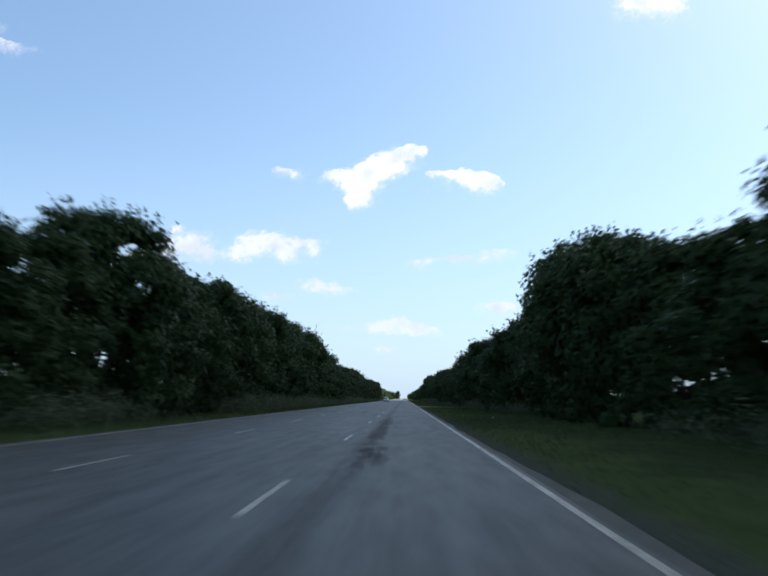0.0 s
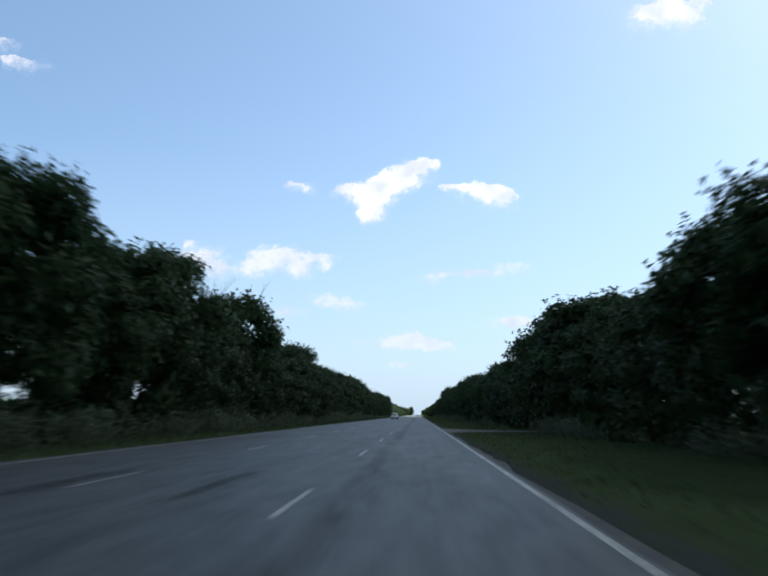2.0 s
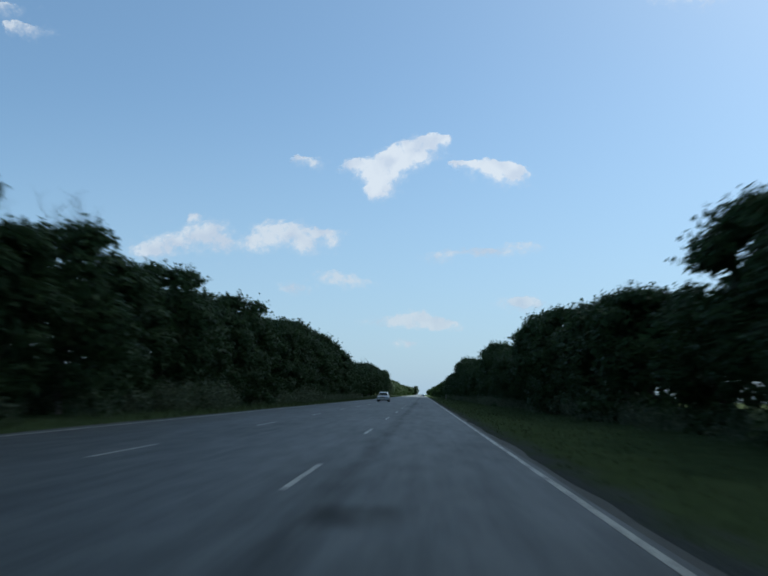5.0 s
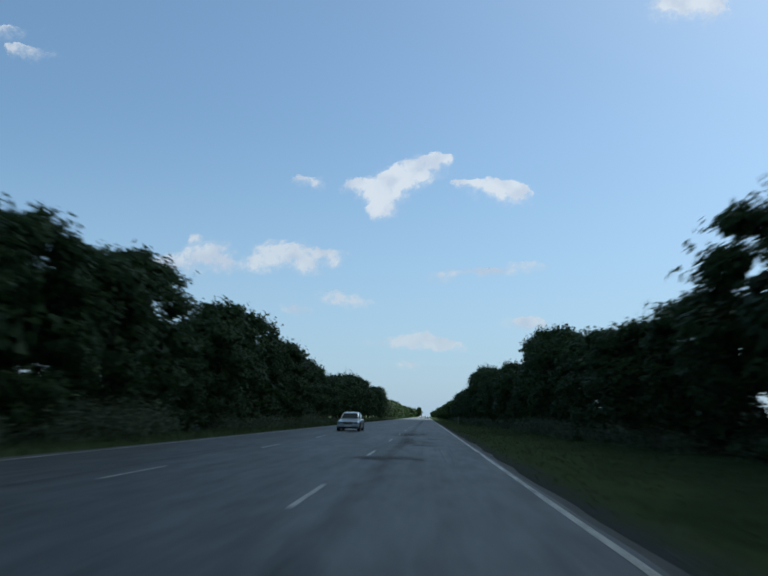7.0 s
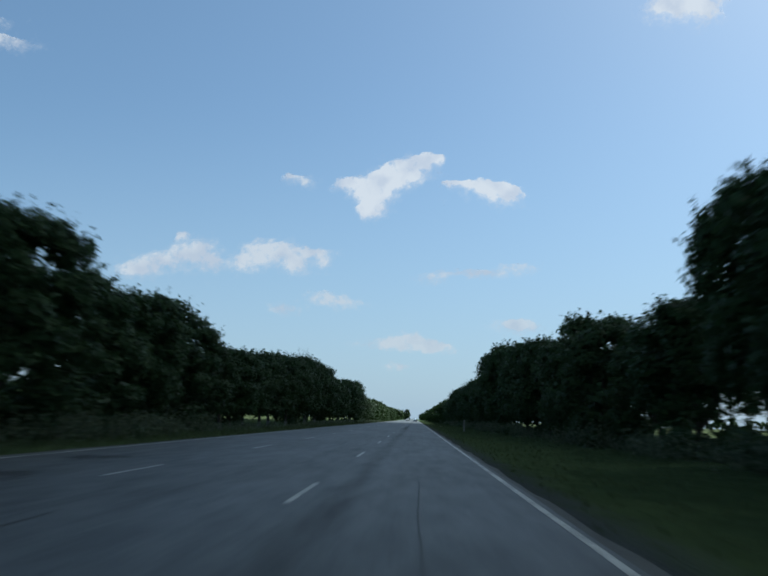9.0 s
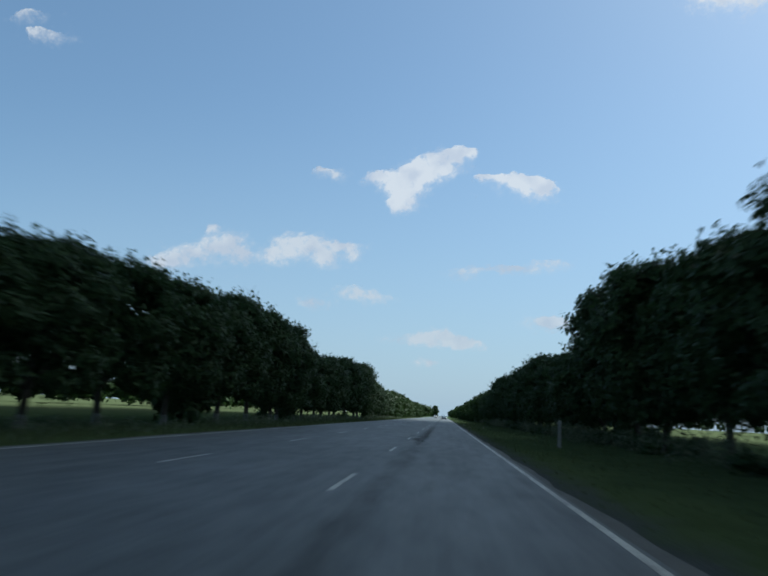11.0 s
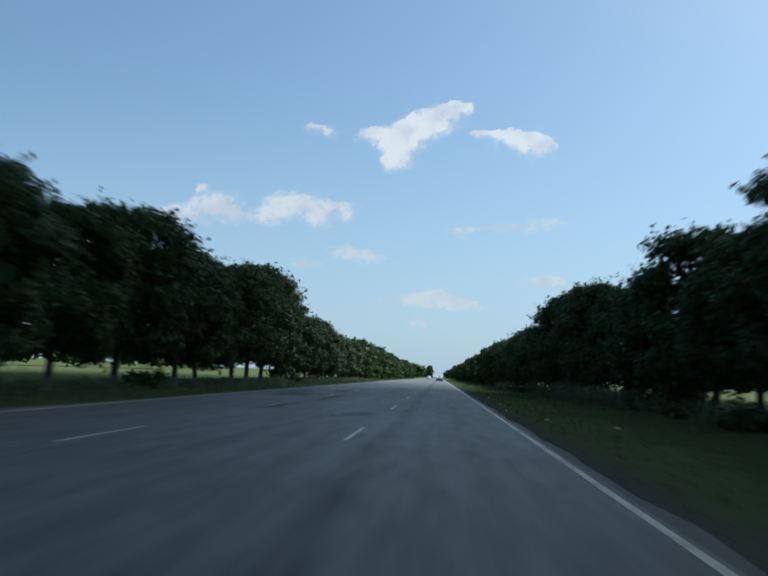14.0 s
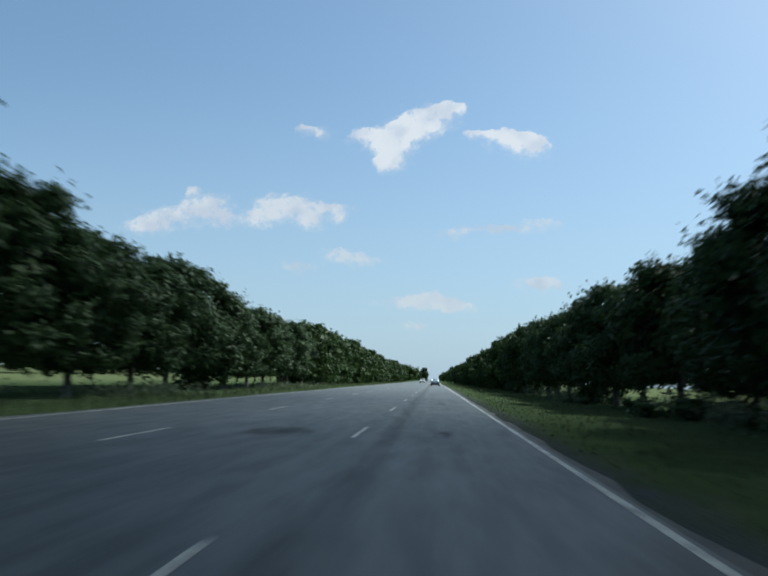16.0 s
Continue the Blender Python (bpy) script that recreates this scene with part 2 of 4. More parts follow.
# ---- building helpers ----
def link_mesh(name, verts, faces, mat, smooth=False):
    me = bpy.data.meshes.new(name)
    me.from_pydata(verts, [], faces)
    me.materials.append(mat)
    if smooth:
        me.polygons.foreach_set("use_smooth", [True] * len(me.polygons))
    me.update()
    return me


def part(name, bm, mat, parent, label="", smooth=False):
    me = bpy.data.meshes.new(name)
    bm.to_mesh(me)
    bm.free()
    me.materials.append(mat)
    if smooth:
        me.polygons.foreach_set("use_smooth", [True] * len(me.polygons))
    ob = new(name, me)
    ob.parent = parent
    return tagged(ob, label)


def mesh_part(name, me, parent, label=""):
    ob = new(name, me)
    ob.parent = parent
    return tagged(ob, label)


def box_bm(size, centre, bevel=0.0):
    bm = bmesh.new()
    bmesh.ops.create_cube(bm, size=1)
    for v in bm.verts:
        v.co = Vector([v.co[i] * size[i] + centre[i] for i in range(3)])
    if bevel:
        bmesh.ops.bevel(bm, geom=bm.edges[:], offset=bevel, segments=2, affect="EDGES")
    return bm


def tube(path, radii, sides=7):
    """Verts and faces of a tapering tube along a list of points."""
    verts, faces = [], []
    for i, p in enumerate(path):
        along = (path[min(i + 1, len(path) - 1)] - path[max(i - 1, 0)]).normalized()
        a = along.orthogonal().normalized()
        b = along.cross(a)
        for s in range(sides):
            w = 2 * math.pi * s / sides
            verts.append(p + radii[i] * (a * math.cos(w) + b * math.sin(w)))
    for i in range(len(path) - 1):
        for s in range(sides):
            q = (s + 1) % sides
            faces.append((i * sides + s, i * sides + q, (i + 1) * sides + q, (i + 1) * sides + s))
    return verts, faces


def strip(name, stations, lefts, rights, z, mat, thick=0.0):
    """A ribbon along y whose two edges may wander; with thick it has sides too."""
    verts, faces = [], []
    for y, a, b in zip(stations, lefts, rights):
        verts += [(a, y, z), (b, y, z)] + ([(a - 0.05, y, z - thick), (b + 0.05, y, z - thick)] if thick else [])
    k = 4 if thick else 2
    for i in range(len(stations) - 1):
        j = i * k
        faces.append((j, j + 1, j + k + 1, j + k))
        if thick:
            faces += [(j + 2, j, j + k, j + k + 2), (j + 1, j + 3, j + k + 3, j + k + 1)]
    return link_mesh(name, verts, faces, mat)


def wander(y, seed, size, scale=0.12):
    return size * (noise.noise((y * scale, seed * 17.3, 0.5)) + 0.5 * noise.noise((y * scale * 4.3, seed * 7.1, 3.5)))


# ---- ground ----
EDGE_RIGHT, LANE_1, LANE_2, EDGE_LEFT = 1.94, -1.71, -5.72, -9.68
SIDE_Y = 104.5           # the farm track that joins from the right


def build_ground():
    xs = [-4600, -1500, -500, -200, -90, -50, -35, -27, -22, -19, -16.5, -14, -12, -10.5, -10.15, -9.9, 2.0, 2.18, 3.1, 4.5, 6.5, 8.5, 10.5, 12.5, 15, 19, 25, 35, 50, 90, 200, 500, 1500, 4600]
    ys = [-150 + 5 * i for i in range(132)] + [520, 560, 620, 700, 850, 1100, 1500, 2200, 3200, 4700]
    verts, faces = [], []
    for y in ys:
        for x in xs:
            if -10 < x < 2.1:
                z = -0.3
            else:
                d = x - 2.15 if x > 0 else -10 - x
                z = -0.045 - 0.10 * min(1, d / 7) + 0.13 * noise.noise((x * 0.11, y * 0.07, 2.0)) * min(1, d / 3)
                if 7 < d < 60:
                    z += 0.10
            verts.append((x, y, z))
    w = len(xs)
    for j in range(len(ys) - 1):
        for i in range(w - 1):
            k = j * w + i
            faces.append((k, k + 1, k + w + 1, k + w))
    tagged(new("ground", link_mesh("ground", verts, faces, GROUND, True)), "flat grassy verges and fields beside the road", "ground", kind="structure")


build_ground()

# ---- road ----
ys = [-140 + 2.0 * i for i in range(330)] + [520 + 20 * i for i in range(1, 55)] + [1800, 2400]
road = tagged(new("road", strip("road", ys, [-10.05 + wander(y, 1, 0.10) for y in ys], [2.08 + wander(y, 2, 0.05, 0.6) for y in ys], 0.0, ASPHALT, 0.22)),
              "straight three-lane road of worn grey asphalt", "road", kind="structure")
for name, x in (("edge_line", EDGE_RIGHT), ("edge_line", EDGE_LEFT)):
    me = strip(name, ys, [x - 0.055 + wander(y, x, 0.012, 0.5) for y in ys], [x + 0.055 + wander(y, x + 3, 0.012, 0.5) for y in ys], 0.004, PAINT)
    mesh_part(name, me, road, "worn white edge line")
ys = [-140 + 1.5 * i for i in range(420)]
tagged(new("gravel_shoulder", strip("gravel_shoulder", ys, [1.99 for y in ys], [2.30 + wander(y, 5, 0.16, 0.5) for y in ys], -0.028, GRAVEL)),
       "narrow grey gravel shoulder beside the asphalt", "road shoulder", kind="structure")
tagged(new("gravel_shoulder", strip("gravel_shoulder", ys, [-10.40 + wander(y, 6, 0.22, 0.2) for y in ys], [-9.95 for y in ys], -0.028, GRAVEL)),
       "thin gravel edge along the far side of the road", "road shoulder", kind="structure")


def patch_mesh(length, width):
    """A thin skin of tar, thickest in its middle."""
    n, verts, faces, cover = 9, [], [], []
    for j in range(n):
        for i in range(n):
            u, v = 2 * i / (n - 1) - 1, 2 * j / (n - 1) - 1
            verts.append((u * width * 0.62, (0.5 + 0.62 * v) * length, 0.004))
            cover.append(0.85 - 1.6 * (u * u + v ** 4) if 0 < i < n - 1 and 0 < j < n - 1 else -2.0)
            if i and j:
                k = j * n + i
                faces.append((k - n - 1, k - n, k, k - 1))
    me = link_mesh("tar_patch", verts, faces, PATCH)
    me.attributes.new("tar_cover", "FLOAT", "POINT").data.foreach_set("value", cover)
    return me


def crack_mesh(length, width, seed):
    steps = int(8 + 2 * length)
    ys = [length * i / steps for i in range(steps + 1)]
    mid = [wander(y, seed, 0.05, 0.35) for y in ys]
    half = [width / 2 * (0.75 + 0.5 * noise.noise((y * 1.7, seed, 4.0))) * min(1, (i + 0.2) / 4, (steps - i + 0.2) / 4) for i, y in enumerate(ys)]
    return strip("tarred_crack", ys, [m - h for m, h in zip(mid, half)], [m + h for m, h in zip(mid, half)], 0.005, TAR)


dash = strip("lane_dash", [0, 1, 2, 3], [-0.046, -0.052, -0.044, -0.05], [0.05, 0.044, 0.052, 0.046], 0.004, PAINT)
DASH_Y = 8.44
UNEVEN = {0: -1.1, 1: -0.3, 2: 1.4, 3: 1.0, 5: 0.5, 6: -0.7, 24: -0.4}     # dashes painted out of step
for k in range(-2, 60):
    for x, shift in ((LANE_1, 0.0), (LANE_2, 2.9 if k < 27 else -2.6)):
        ob = mesh_part("lane_dash", dash, road)
        ob.location = (x, DASH_Y + 12 * k + shift + (UNEVEN.get(k, 0.0) if x == LANE_1 else 0.0), 0)

# darker repairs and tarred cracks: x, y, width, length
for i, (x, y, w, l) in enumerate([
        (-0.85, 10, 0.65, 36), (-0.6, 12, 0.8, 6), (-3.5, 57, 0.5, 6), (-6.2, 57, 0.9, 6), (-0.5, 126, 1.4, 1.4),
        (-1.0, 186.3, 2.7, 2.3), (0.2, 196, 1.5, 1.0), (0.3, 199, 0.9, 1.3), (-0.8, 197, 0.9, 9), (0.6, 204, 1.0, 1.4), (-0.9, 209, 2.7, 8.0),
        (-7.6, 225.5, 2.4, 2.2), (-8.0, 231, 1.6, 2.0), (-1.1, 289, 0.8, 44), (-1.35, 294, 0.8, 5), (-1.9, 301.5, 0.9, 2.0), (-4.2, 330, 0.8, 4),
        (-2.35, 351.2, 1.1, 2.2), (-2.8, 350.5, 0.7, 1.0), (-5.1, 359, 0.9, 10), (-5.5, 352, 0.9, 6), (-4.5, 356.4, 0.5, 0.7), (0.0, 370, 0.9, 1.2), (0.13, 379, 0.5, 1.1),
        (-7.2, 364, 2.6, 6), (-6.2, 374, 1.2, 5), (-8.2, 371, 2.0, 3.5), (0.15, 393, 0.55, 2.2), (-3.4, 392, 1.6, 2.6), (0.3, 412, 0.6, 2.5)]):
    ob = mesh_part("tar_patch", patch_mesh(l, w), road, "dark tar repair patch")
    ob.location = (x, y, 0)
for i, (x, y, w, l, turn) in enumerate([
        (-6.45, 174, 0.10, 50, 0.0), (0.28, 77, 0.035, 14, 0.0), (2.4, 108.2, 0.12, 9.5, 90.0), (0.15, 216, 0.035, 14, 0.0), (1.0, 84, 0.035, 10, 1.0),
        (-4.0, 205, 0.06, 18, 0.6), (0.9, 189, 0.04, 9, -1.0), (0.45, 191, 0.035, 8, 0.8),
        (0.12, 110, 0.035, 10, 0.3), (0.38, 109, 0.03, 11, -0.3), (0.66, 111, 0.03, 8, 0.2), (0.62, 185, 0.035, 9, 0.3), (0.80, 185, 0.03, 10, -0.4), (1.88, 190.4, 0.10, 2.2, 0.0), (0.72, 203.3, 0.06, 1.0, -62),
        (1.46, 198, 0.03, 4.2, 0.5), (0.10, 197, 0.025, 14, 0.3), (0.55, 214.1, 0.14, 2.0, 90.0), (0.95, 196.6, 0.12, 1.6, 90.0)] ):
    me = crack_mesh(l, w, 40 + i)
    ob = mesh_part("tarred_crack", me, road, "tarred crack")
    ob.matrix_local = pose(x, y, 0.001, 0, 0, turn)


def build_side_track():
    """The track widens where it meets the road."""
    verts, faces, n = [], [], 26
    for i in range(n + 1):
        x = 2.04 + 60 * (i / n) ** 1.7
        flare = 6.5 * math.exp(-(x - 2.36) / 2.6)
        verts += [(x, SIDE_Y - 1.7 - flare + wander(x, 8, 0.2, 0.4), -0.012 - 0.03 * min(1, (x - 2.3) / 6)), (x, SIDE_Y + 1.7 + 0.8 * flare + wander(x, 9, 0.2, 0.4), -0.012 - 0.03 * min(1, (x - 2.3) / 6))]
        if i:
            k = 2 * i
            faces.append((k - 2, k, k + 1, k - 1))
    tagged(new("side_track", link_mesh("side_track", verts, faces, TRACK_DIRT)), "pale dirt farm track joining the road", "road", kind="structure")


build_side_track()


# ---- trees ----
def leaf_cloud(rng, centres, radii, count, size, squash=0.85, sprays=0, middle=None):
    """Leaves on the shells of many clumps, most on the sides that face out, plus short twigs of leaves that break the outline."""
    share = radii ** 2 * (1 + 0.6 * (centres[:, 2] > np.median(centres[:, 2])))
    share = share / share.sum()
    which = rng.choice(len(radii), count, p=share)
    d = rng.normal(size=(count, 3))
    d /= np.linalg.norm(d, axis=1)[:, None]
    if middle is not None:
        out = centres[which] - middle
        out /= np.linalg.norm(out, axis=1)[:, None] + 1e-6
        inward = (d * out).sum(1) < -0.15
        d[inward] *= -1
    r = radii[which] * rng.uniform(0.45, 1.10, count) ** 0.6
    pos = centres[which] + d * r[:, None] * (1, 1, squash)
    if sprays:
        k = rng.choice(count, sprays)
        top = pos[k]
        out = d[k] + (0, 0, 0.35)
        out /= np.linalg.norm(out, axis=1)[:, None]
        steps = rng.uniform(0.05, 0.72, (sprays, 6))
        more = top[:, None, :] + out[:, None, :] * steps[:, :, None] + rng.normal(scale=0.07, size=(sprays, 6, 3))
        pos = np.concatenate([pos, more.reshape(-1, 3)])
        d = np.concatenate([d, np.repeat(out, 6, axis=0)])
    n = len(pos)
    normal = d + rng.normal(scale=0.5, size=(n, 3)) + (0, 0, 0.3)
    normal /= np.linalg.norm(normal, axis=1)[:, None]
    a = np.cross(normal, rng.normal(size=(n, 3)))
    a /= np.linalg.norm(a, axis=1)[:, None]
    b = np.cross(normal, a)
    s = size * rng.uniform(0.6, 1.35, n)[:, None]
    leaf = np.stack([pos - a * s, pos + (0.75 * a + 0.56 * b) * s, pos + (0.75 * a - 0.56 * b) * s], axis=1).reshape(-1, 3)
    faces = np.arange(3 * n).reshape(-1, 3)
    return leaf, faces


def ball(rng, centre, radius, squash):
    """A rough inner mass that closes the crown."""
    bm = bmesh.new()
    bmesh.ops.create_icosphere(bm, subdivisions=1, radius=1)
    verts = [tuple(centre + np.array(v.co) * radius * rng.uniform(0.75, 1.0) * np.array((1, 1, squash))) for v in bm.verts]
    faces = [tuple(v.index for v in f.verts) for f in bm.faces]
    bm.free()
    return verts, faces


def crown_mesh(seed, leaves, size, spread=3.7, tall=10.0, low=1.9, sprays=260, mat=None, skirts=6):
    """A broad crown between low and tall over a trunk at the origin: many clumps on a dome, with a closed heart."""
    rng = np.random.default_rng(seed)
    lobes = 30
    u = (np.arange(lobes) + 0.5) / lobes
    turn = 2.39996 * np.arange(lobes) + rng.uniform(-0.5, 0.5, lobes)
    up = np.clip(1 - u ** 1.15 + rng.uniform(-0.05, 0.05, lobes), 0, 1)
    # half width of the dome by height: full at a third, rounding over towards the top
    wide = np.where(up > 0.34, np.sqrt(np.clip(1 - ((up - 0.34) / 0.70) ** 2.3, 0.03, 1)), 0.74 + 0.76 * up)
    radii = rng.uniform(0.95, 1.5, lobes) * spread / 3.7 * (0.72 + 0.28 * wide)
    reach = np.clip(wide * spread * rng.uniform(0.86, 1.10, lobes) - 0.75 * radii, 0.1, None)
    centres = np.stack([np.cos(turn) * reach, np.sin(turn) * reach, low + up * (tall - low)], 1)
    centres[:, 2] = np.clip(centres[:, 2], low + 0.75, tall - 0.80 * radii)
    round_ = rng.uniform(0, 2 * math.pi, skirts)
    skirt = np.stack([np.cos(round_) * 0.55 * spread, np.sin(round_) * 0.55 * spread, low + rng.uniform(0.8, 1.3, skirts)], 1)
    centres = np.concatenate([centres, skirt])
    radii = np.concatenate([radii, rng.uniform(0.85, 1.2, skirts)])
    middle = np.array((0, 0, low + 0.40 * (tall - low)))
    verts, faces = leaf_cloud(rng, centres, radii, leaves, size, 0.85, sprays, middle)
    verts, faces = verts.tolist(), faces.tolist()
    # shaded foliage deep in the crown closes its heart
    k = len(verts)
    deep = np.concatenate([centres, [middle, middle, middle + (0, 0, 0.2 * (tall - low))]])
    size_in = np.concatenate([0.55 * radii, [0.62 * spread, 0.5 * spread, 0.45 * spread]])
    v, f = leaf_cloud(rng, deep, size_in, leaves // 5, 2.5 * size, 0.9)
    verts += v.tolist()
    faces += (f + k).tolist()
    return link_mesh("crown", verts, faces, mat or LEAVES)


def trunk_mesh(seed, mat):
    rng = random.Random(seed)
    lean = Vector((rng.uniform(-0.3, 0.3), rng.uniform(-0.3, 0.3), 0))
    fork = rng.uniform(1.7, 2.3)
    path = [Vector((0, 0, -0.15)), Vector((0, 0, 0.15)), Vector((0, 0, 0.8)) + lean * 0.3, Vector((0, 0, fork)) + lean]
    verts, faces = tube(path, [0.30, 0.23, 0.19, 0.185], 9)
    for i in range(5):
        w = 2 * math.pi * (i + rng.uniform(-0.3, 0.3)) / 5
        out = Vector((math.cos(w), math.sin(w), 0))
        p = path[-1]
        limb = [p - Vector((0, 0, 0.15)), p + out * 0.5 + Vector((0, 0, 0.7)), p + out * 1.2 + Vector((0, 0, 2.0)), p + out * rng.uniform(1.5, 2.2) + Vector((0, 0, rng.uniform(3.4, 5.2)))]
        v, f = tube(limb, [0.13, 0.10, 0.07, 0.03], 6)
        k = len(verts)
        verts += v
        faces += [tuple(j + k for j in q) for q in f]
    return link_mesh("trunk", verts, faces, mat, True)


def bare_branch_mesh(seed, tall):
    """Leafless dead wood that stands out of the top of the crown."""
    rng = random.Random(seed)
    verts, faces = [], []

    def grow(p, way, length, radius, depth):
        path = [p]
        for i in range(3):
            way = (way + Vector((rng.uniform(-0.35, 0.35), rng.uniform(-0.35, 0.35), rng.uniform(-0.05, 0.3)))).normalized()
            path.append(path[-1] + way * length / 3)
        v, f = tube(path, [radius, radius * 0.8, radius * 0.6, radius * 0.35], 4)
        k = len(verts)
        verts.extend(v)
        faces.extend(tuple(j + k for j in q) for q in f)
        if depth:
            for q in path[1:]:
                for _ in range(2):
                    grow(q, (way + Vector((rng.uniform(-1, 1), rng.uniform(-1, 1), rng.uniform(-0.3, 0.5)))).normalized(), length * 0.5, radius * 0.5, depth - 1)

    for i in range(3):
        grow(Vector((rng.uniform(-1.4, 1.4), rng.uniform(-1.4, 1.4), tall - 2.1)), Vector((rng.uniform(-0.3, 0.3), rng.uniform(-0.3, 0.3), 1)), 2.6, 0.028, 2)
    return link_mesh("bare_branch", verts, faces, DEAD)


CROWNS = [crown_mesh(10 + i, 8600, 0.165, spread=3.6 + 0.2 * (i % 3), low=0.55 + 0.2 * (i % 4), sprays=300) for i in range(7)]
CROWNS_OPEN = [crown_mesh(25 + i, 8600, 0.165, spread=3.6 + 0.2 * (i % 3), low=1.55 + 0.25 * (i % 3), sprays=300, skirts=4) for i in range(5)]
CROWNS_HIGH = [crown_mesh(55 + i, 8600, 0.165, spread=3.7, low=1.5 + 0.25 * i, sprays=300, skirts=3 + 2 * (i % 2)) for i in range(4)]
CROWNS_LIFTED = [crown_mesh(65 + i, 8600, 0.165, spread=3.6, low=2.15 + 0.3 * i, sprays=320, skirts=2) for i in range(3)]
CROWNS_FAR = [crown_mesh(40 + i, 2200, 0.31, spread=4.0, sprays=60, low=0.2, mat=LEAVES_FAR) for i in range(3)]
TRUNKS = [trunk_mesh(70 + i, BARK) for i in range(3)]
TRUNKS_WASHED = [trunk_mesh(80 + i, BARK_WASHED) for i in range(3)]
BARE = [bare_branch_mesh(90 + i, 10.0) for i in range(3)]
# crown heights along the two rows, a tree every 6 m from y = 6
HEIGHTS_RIGHT = [9.7, 9.7, 9.4, 7.8, 8.8, 10.5, 12.0, 12.2, 9.3, 9.7, 9.5, 8.9, 7.5, 7.4, 8.1, 10.2, 9.8, 10.5, 9.6, 9.0, 6.9, 7.3, 7.7, 8.8, 6.1, 7.5, 8.2, 8.3, 8.8, 9.4, 8.5, 9.3, 7.2, 6.7, 6.8, 7.9, 8.3, 9.3, 10.4, 11.0, 7.6, 6.5, 7.8, 9.4, 8.0, 9.1, 9.5, 9.2, 10.1, 10.7, 11.9, 11.1, 7.3, 6.9, 7.0, 8.7, 9.0, 9.8, 9.5, 7.6, 9.3, 7.5, 7.8, 9.3, 9.8, 10.0, 8.9, 7.8, 8.2, 8.0, 8.4, 8.0, 8.2, 8.3, 8.4, 8.6]
HEIGHTS_LEFT = [10.0, 10.0, 9.1, 8.2, 8.9, 11.6, 10.6, 9.8, 11.1, 11.2, 10.8, 11.5, 9.2, 10.8, 11.8, 9.9, 8.8, 12.3, 9.0, 7.8, 8.0, 9.7, 10.7, 7.7, 9.0, 8.3, 9.4, 8.7, 8.3, 9.9, 8.7, 9.3, 9.2, 10.3, 6.7, 8.3, 10.5, 10.9, 8.4, 9.3, 8.3, 8.2, 9.0, 7.9, 6.9, 7.3, 7.0, 8.0, 8.8, 8.7, 8.7, 10.0, 10.1, 9.8, 9.4, 8.5, 8.4, 8.2, 8.5, 8.4, 9.9, 8.8, 8.0, 9.5, 10.8, 10.9, 8.9, 7.8, 7.5, 8.7, 8.2, 6.8, 7.4, 7.1, 7.2, 7.2]
BARE_LEFT = {6, 16, 17, 23, 24, 38, 52, 56}
BARE_RIGHT = {33, 62}
HIGH_RIGHT = {51, 60, 61, 66}      # crowns with open air beneath
LIFTED_RIGHT = {14, 15, 16, 23, 24, 25, 38, 39, 40, 41}      # clear trunks, the field shows through
SLIM_RIGHT = {39: 0.68}      # a tall slender tree


def plant(x, y, height, k, crowns, washed, bare, label, group, wide=1.0):
    tree = new("roadside_tree")
    tree.matrix_world = pose(x, y, -0.10, 0, 0, (k * 77.7) % 360) @ Matrix.Diagonal((wide * (0.55 + 0.045 * height), wide * (0.55 + 0.045 * height), height / 10.0, 1))
    mesh_part("trunk", (TRUNKS_WASHED if washed else TRUNKS)[k % 3], tree, "lime-washed trunk" if washed else "")
    mesh_part("crown", crowns[(k * 5 + k // 7) % len(crowns)], tree)
    if bare:
        mesh_part("bare_branch", BARE[k % 3], tree, "leafless dead branches")
    return tagged(tree, label, "tree", group)


def breadth(heights, k):
    """Trees that outgrow their neighbours spread wider."""
    near = heights[max(0, k - 1):k] + heights[k + 1:k + 2]
    return max(0.88, min(1.1, 1.0 + 0.04 * (heights[k] - sum(near) / len(near))))


row = random.Random(5)
for k, h in enumerate(HEIGHTS_RIGHT):
    y = 6 + 6 * k + row.uniform(-0.9, 0.9)
    if abs(y - SIDE_Y) < 3.2:
        y = SIDE_Y - 4.6
    plant(12.4 + row.uniform(-0.7, 0.7), y, 0.955 * h, k, CROWNS_LIFTED if k in LIFTED_RIGHT else CROWNS_HIGH if k in HIGH_RIGHT or y > 280 else CROWNS_OPEN if (k % 2 == 1 and abs(y - SIDE_Y) > 12) or (y > 270 and k % 3) else CROWNS, False, k in BARE_RIGHT,
          "leafy roadside tree with dead top branches" if k in BARE_RIGHT else "dense dark-green leafy roadside tree on the grass verge", "right row of roadside trees",
          SLIM_RIGHT.get(k, 1.3 if abs(y - SIDE_Y) < 10 else breadth(HEIGHTS_RIGHT, k)))
for k, h in enumerate(HEIGHTS_LEFT):
    y = 6 + 6 * k + row.uniform(-0.9, 0.9)
    plant(-16.6 + row.uniform(-0.6, 0.6), y, 0.955 * h, k + 3, CROWNS_HIGH if y > 262 and k % 2 else CROWNS_OPEN if y > 262 or k % 3 == 2 else CROWNS, True, k in BARE_LEFT,
          "leafy roadside tree with lime-washed trunk and bare branches" if k in BARE_LEFT else "dense leafy roadside tree with lime-washed trunk", "left row of roadside trees", breadth(HEIGHTS_LEFT, k))
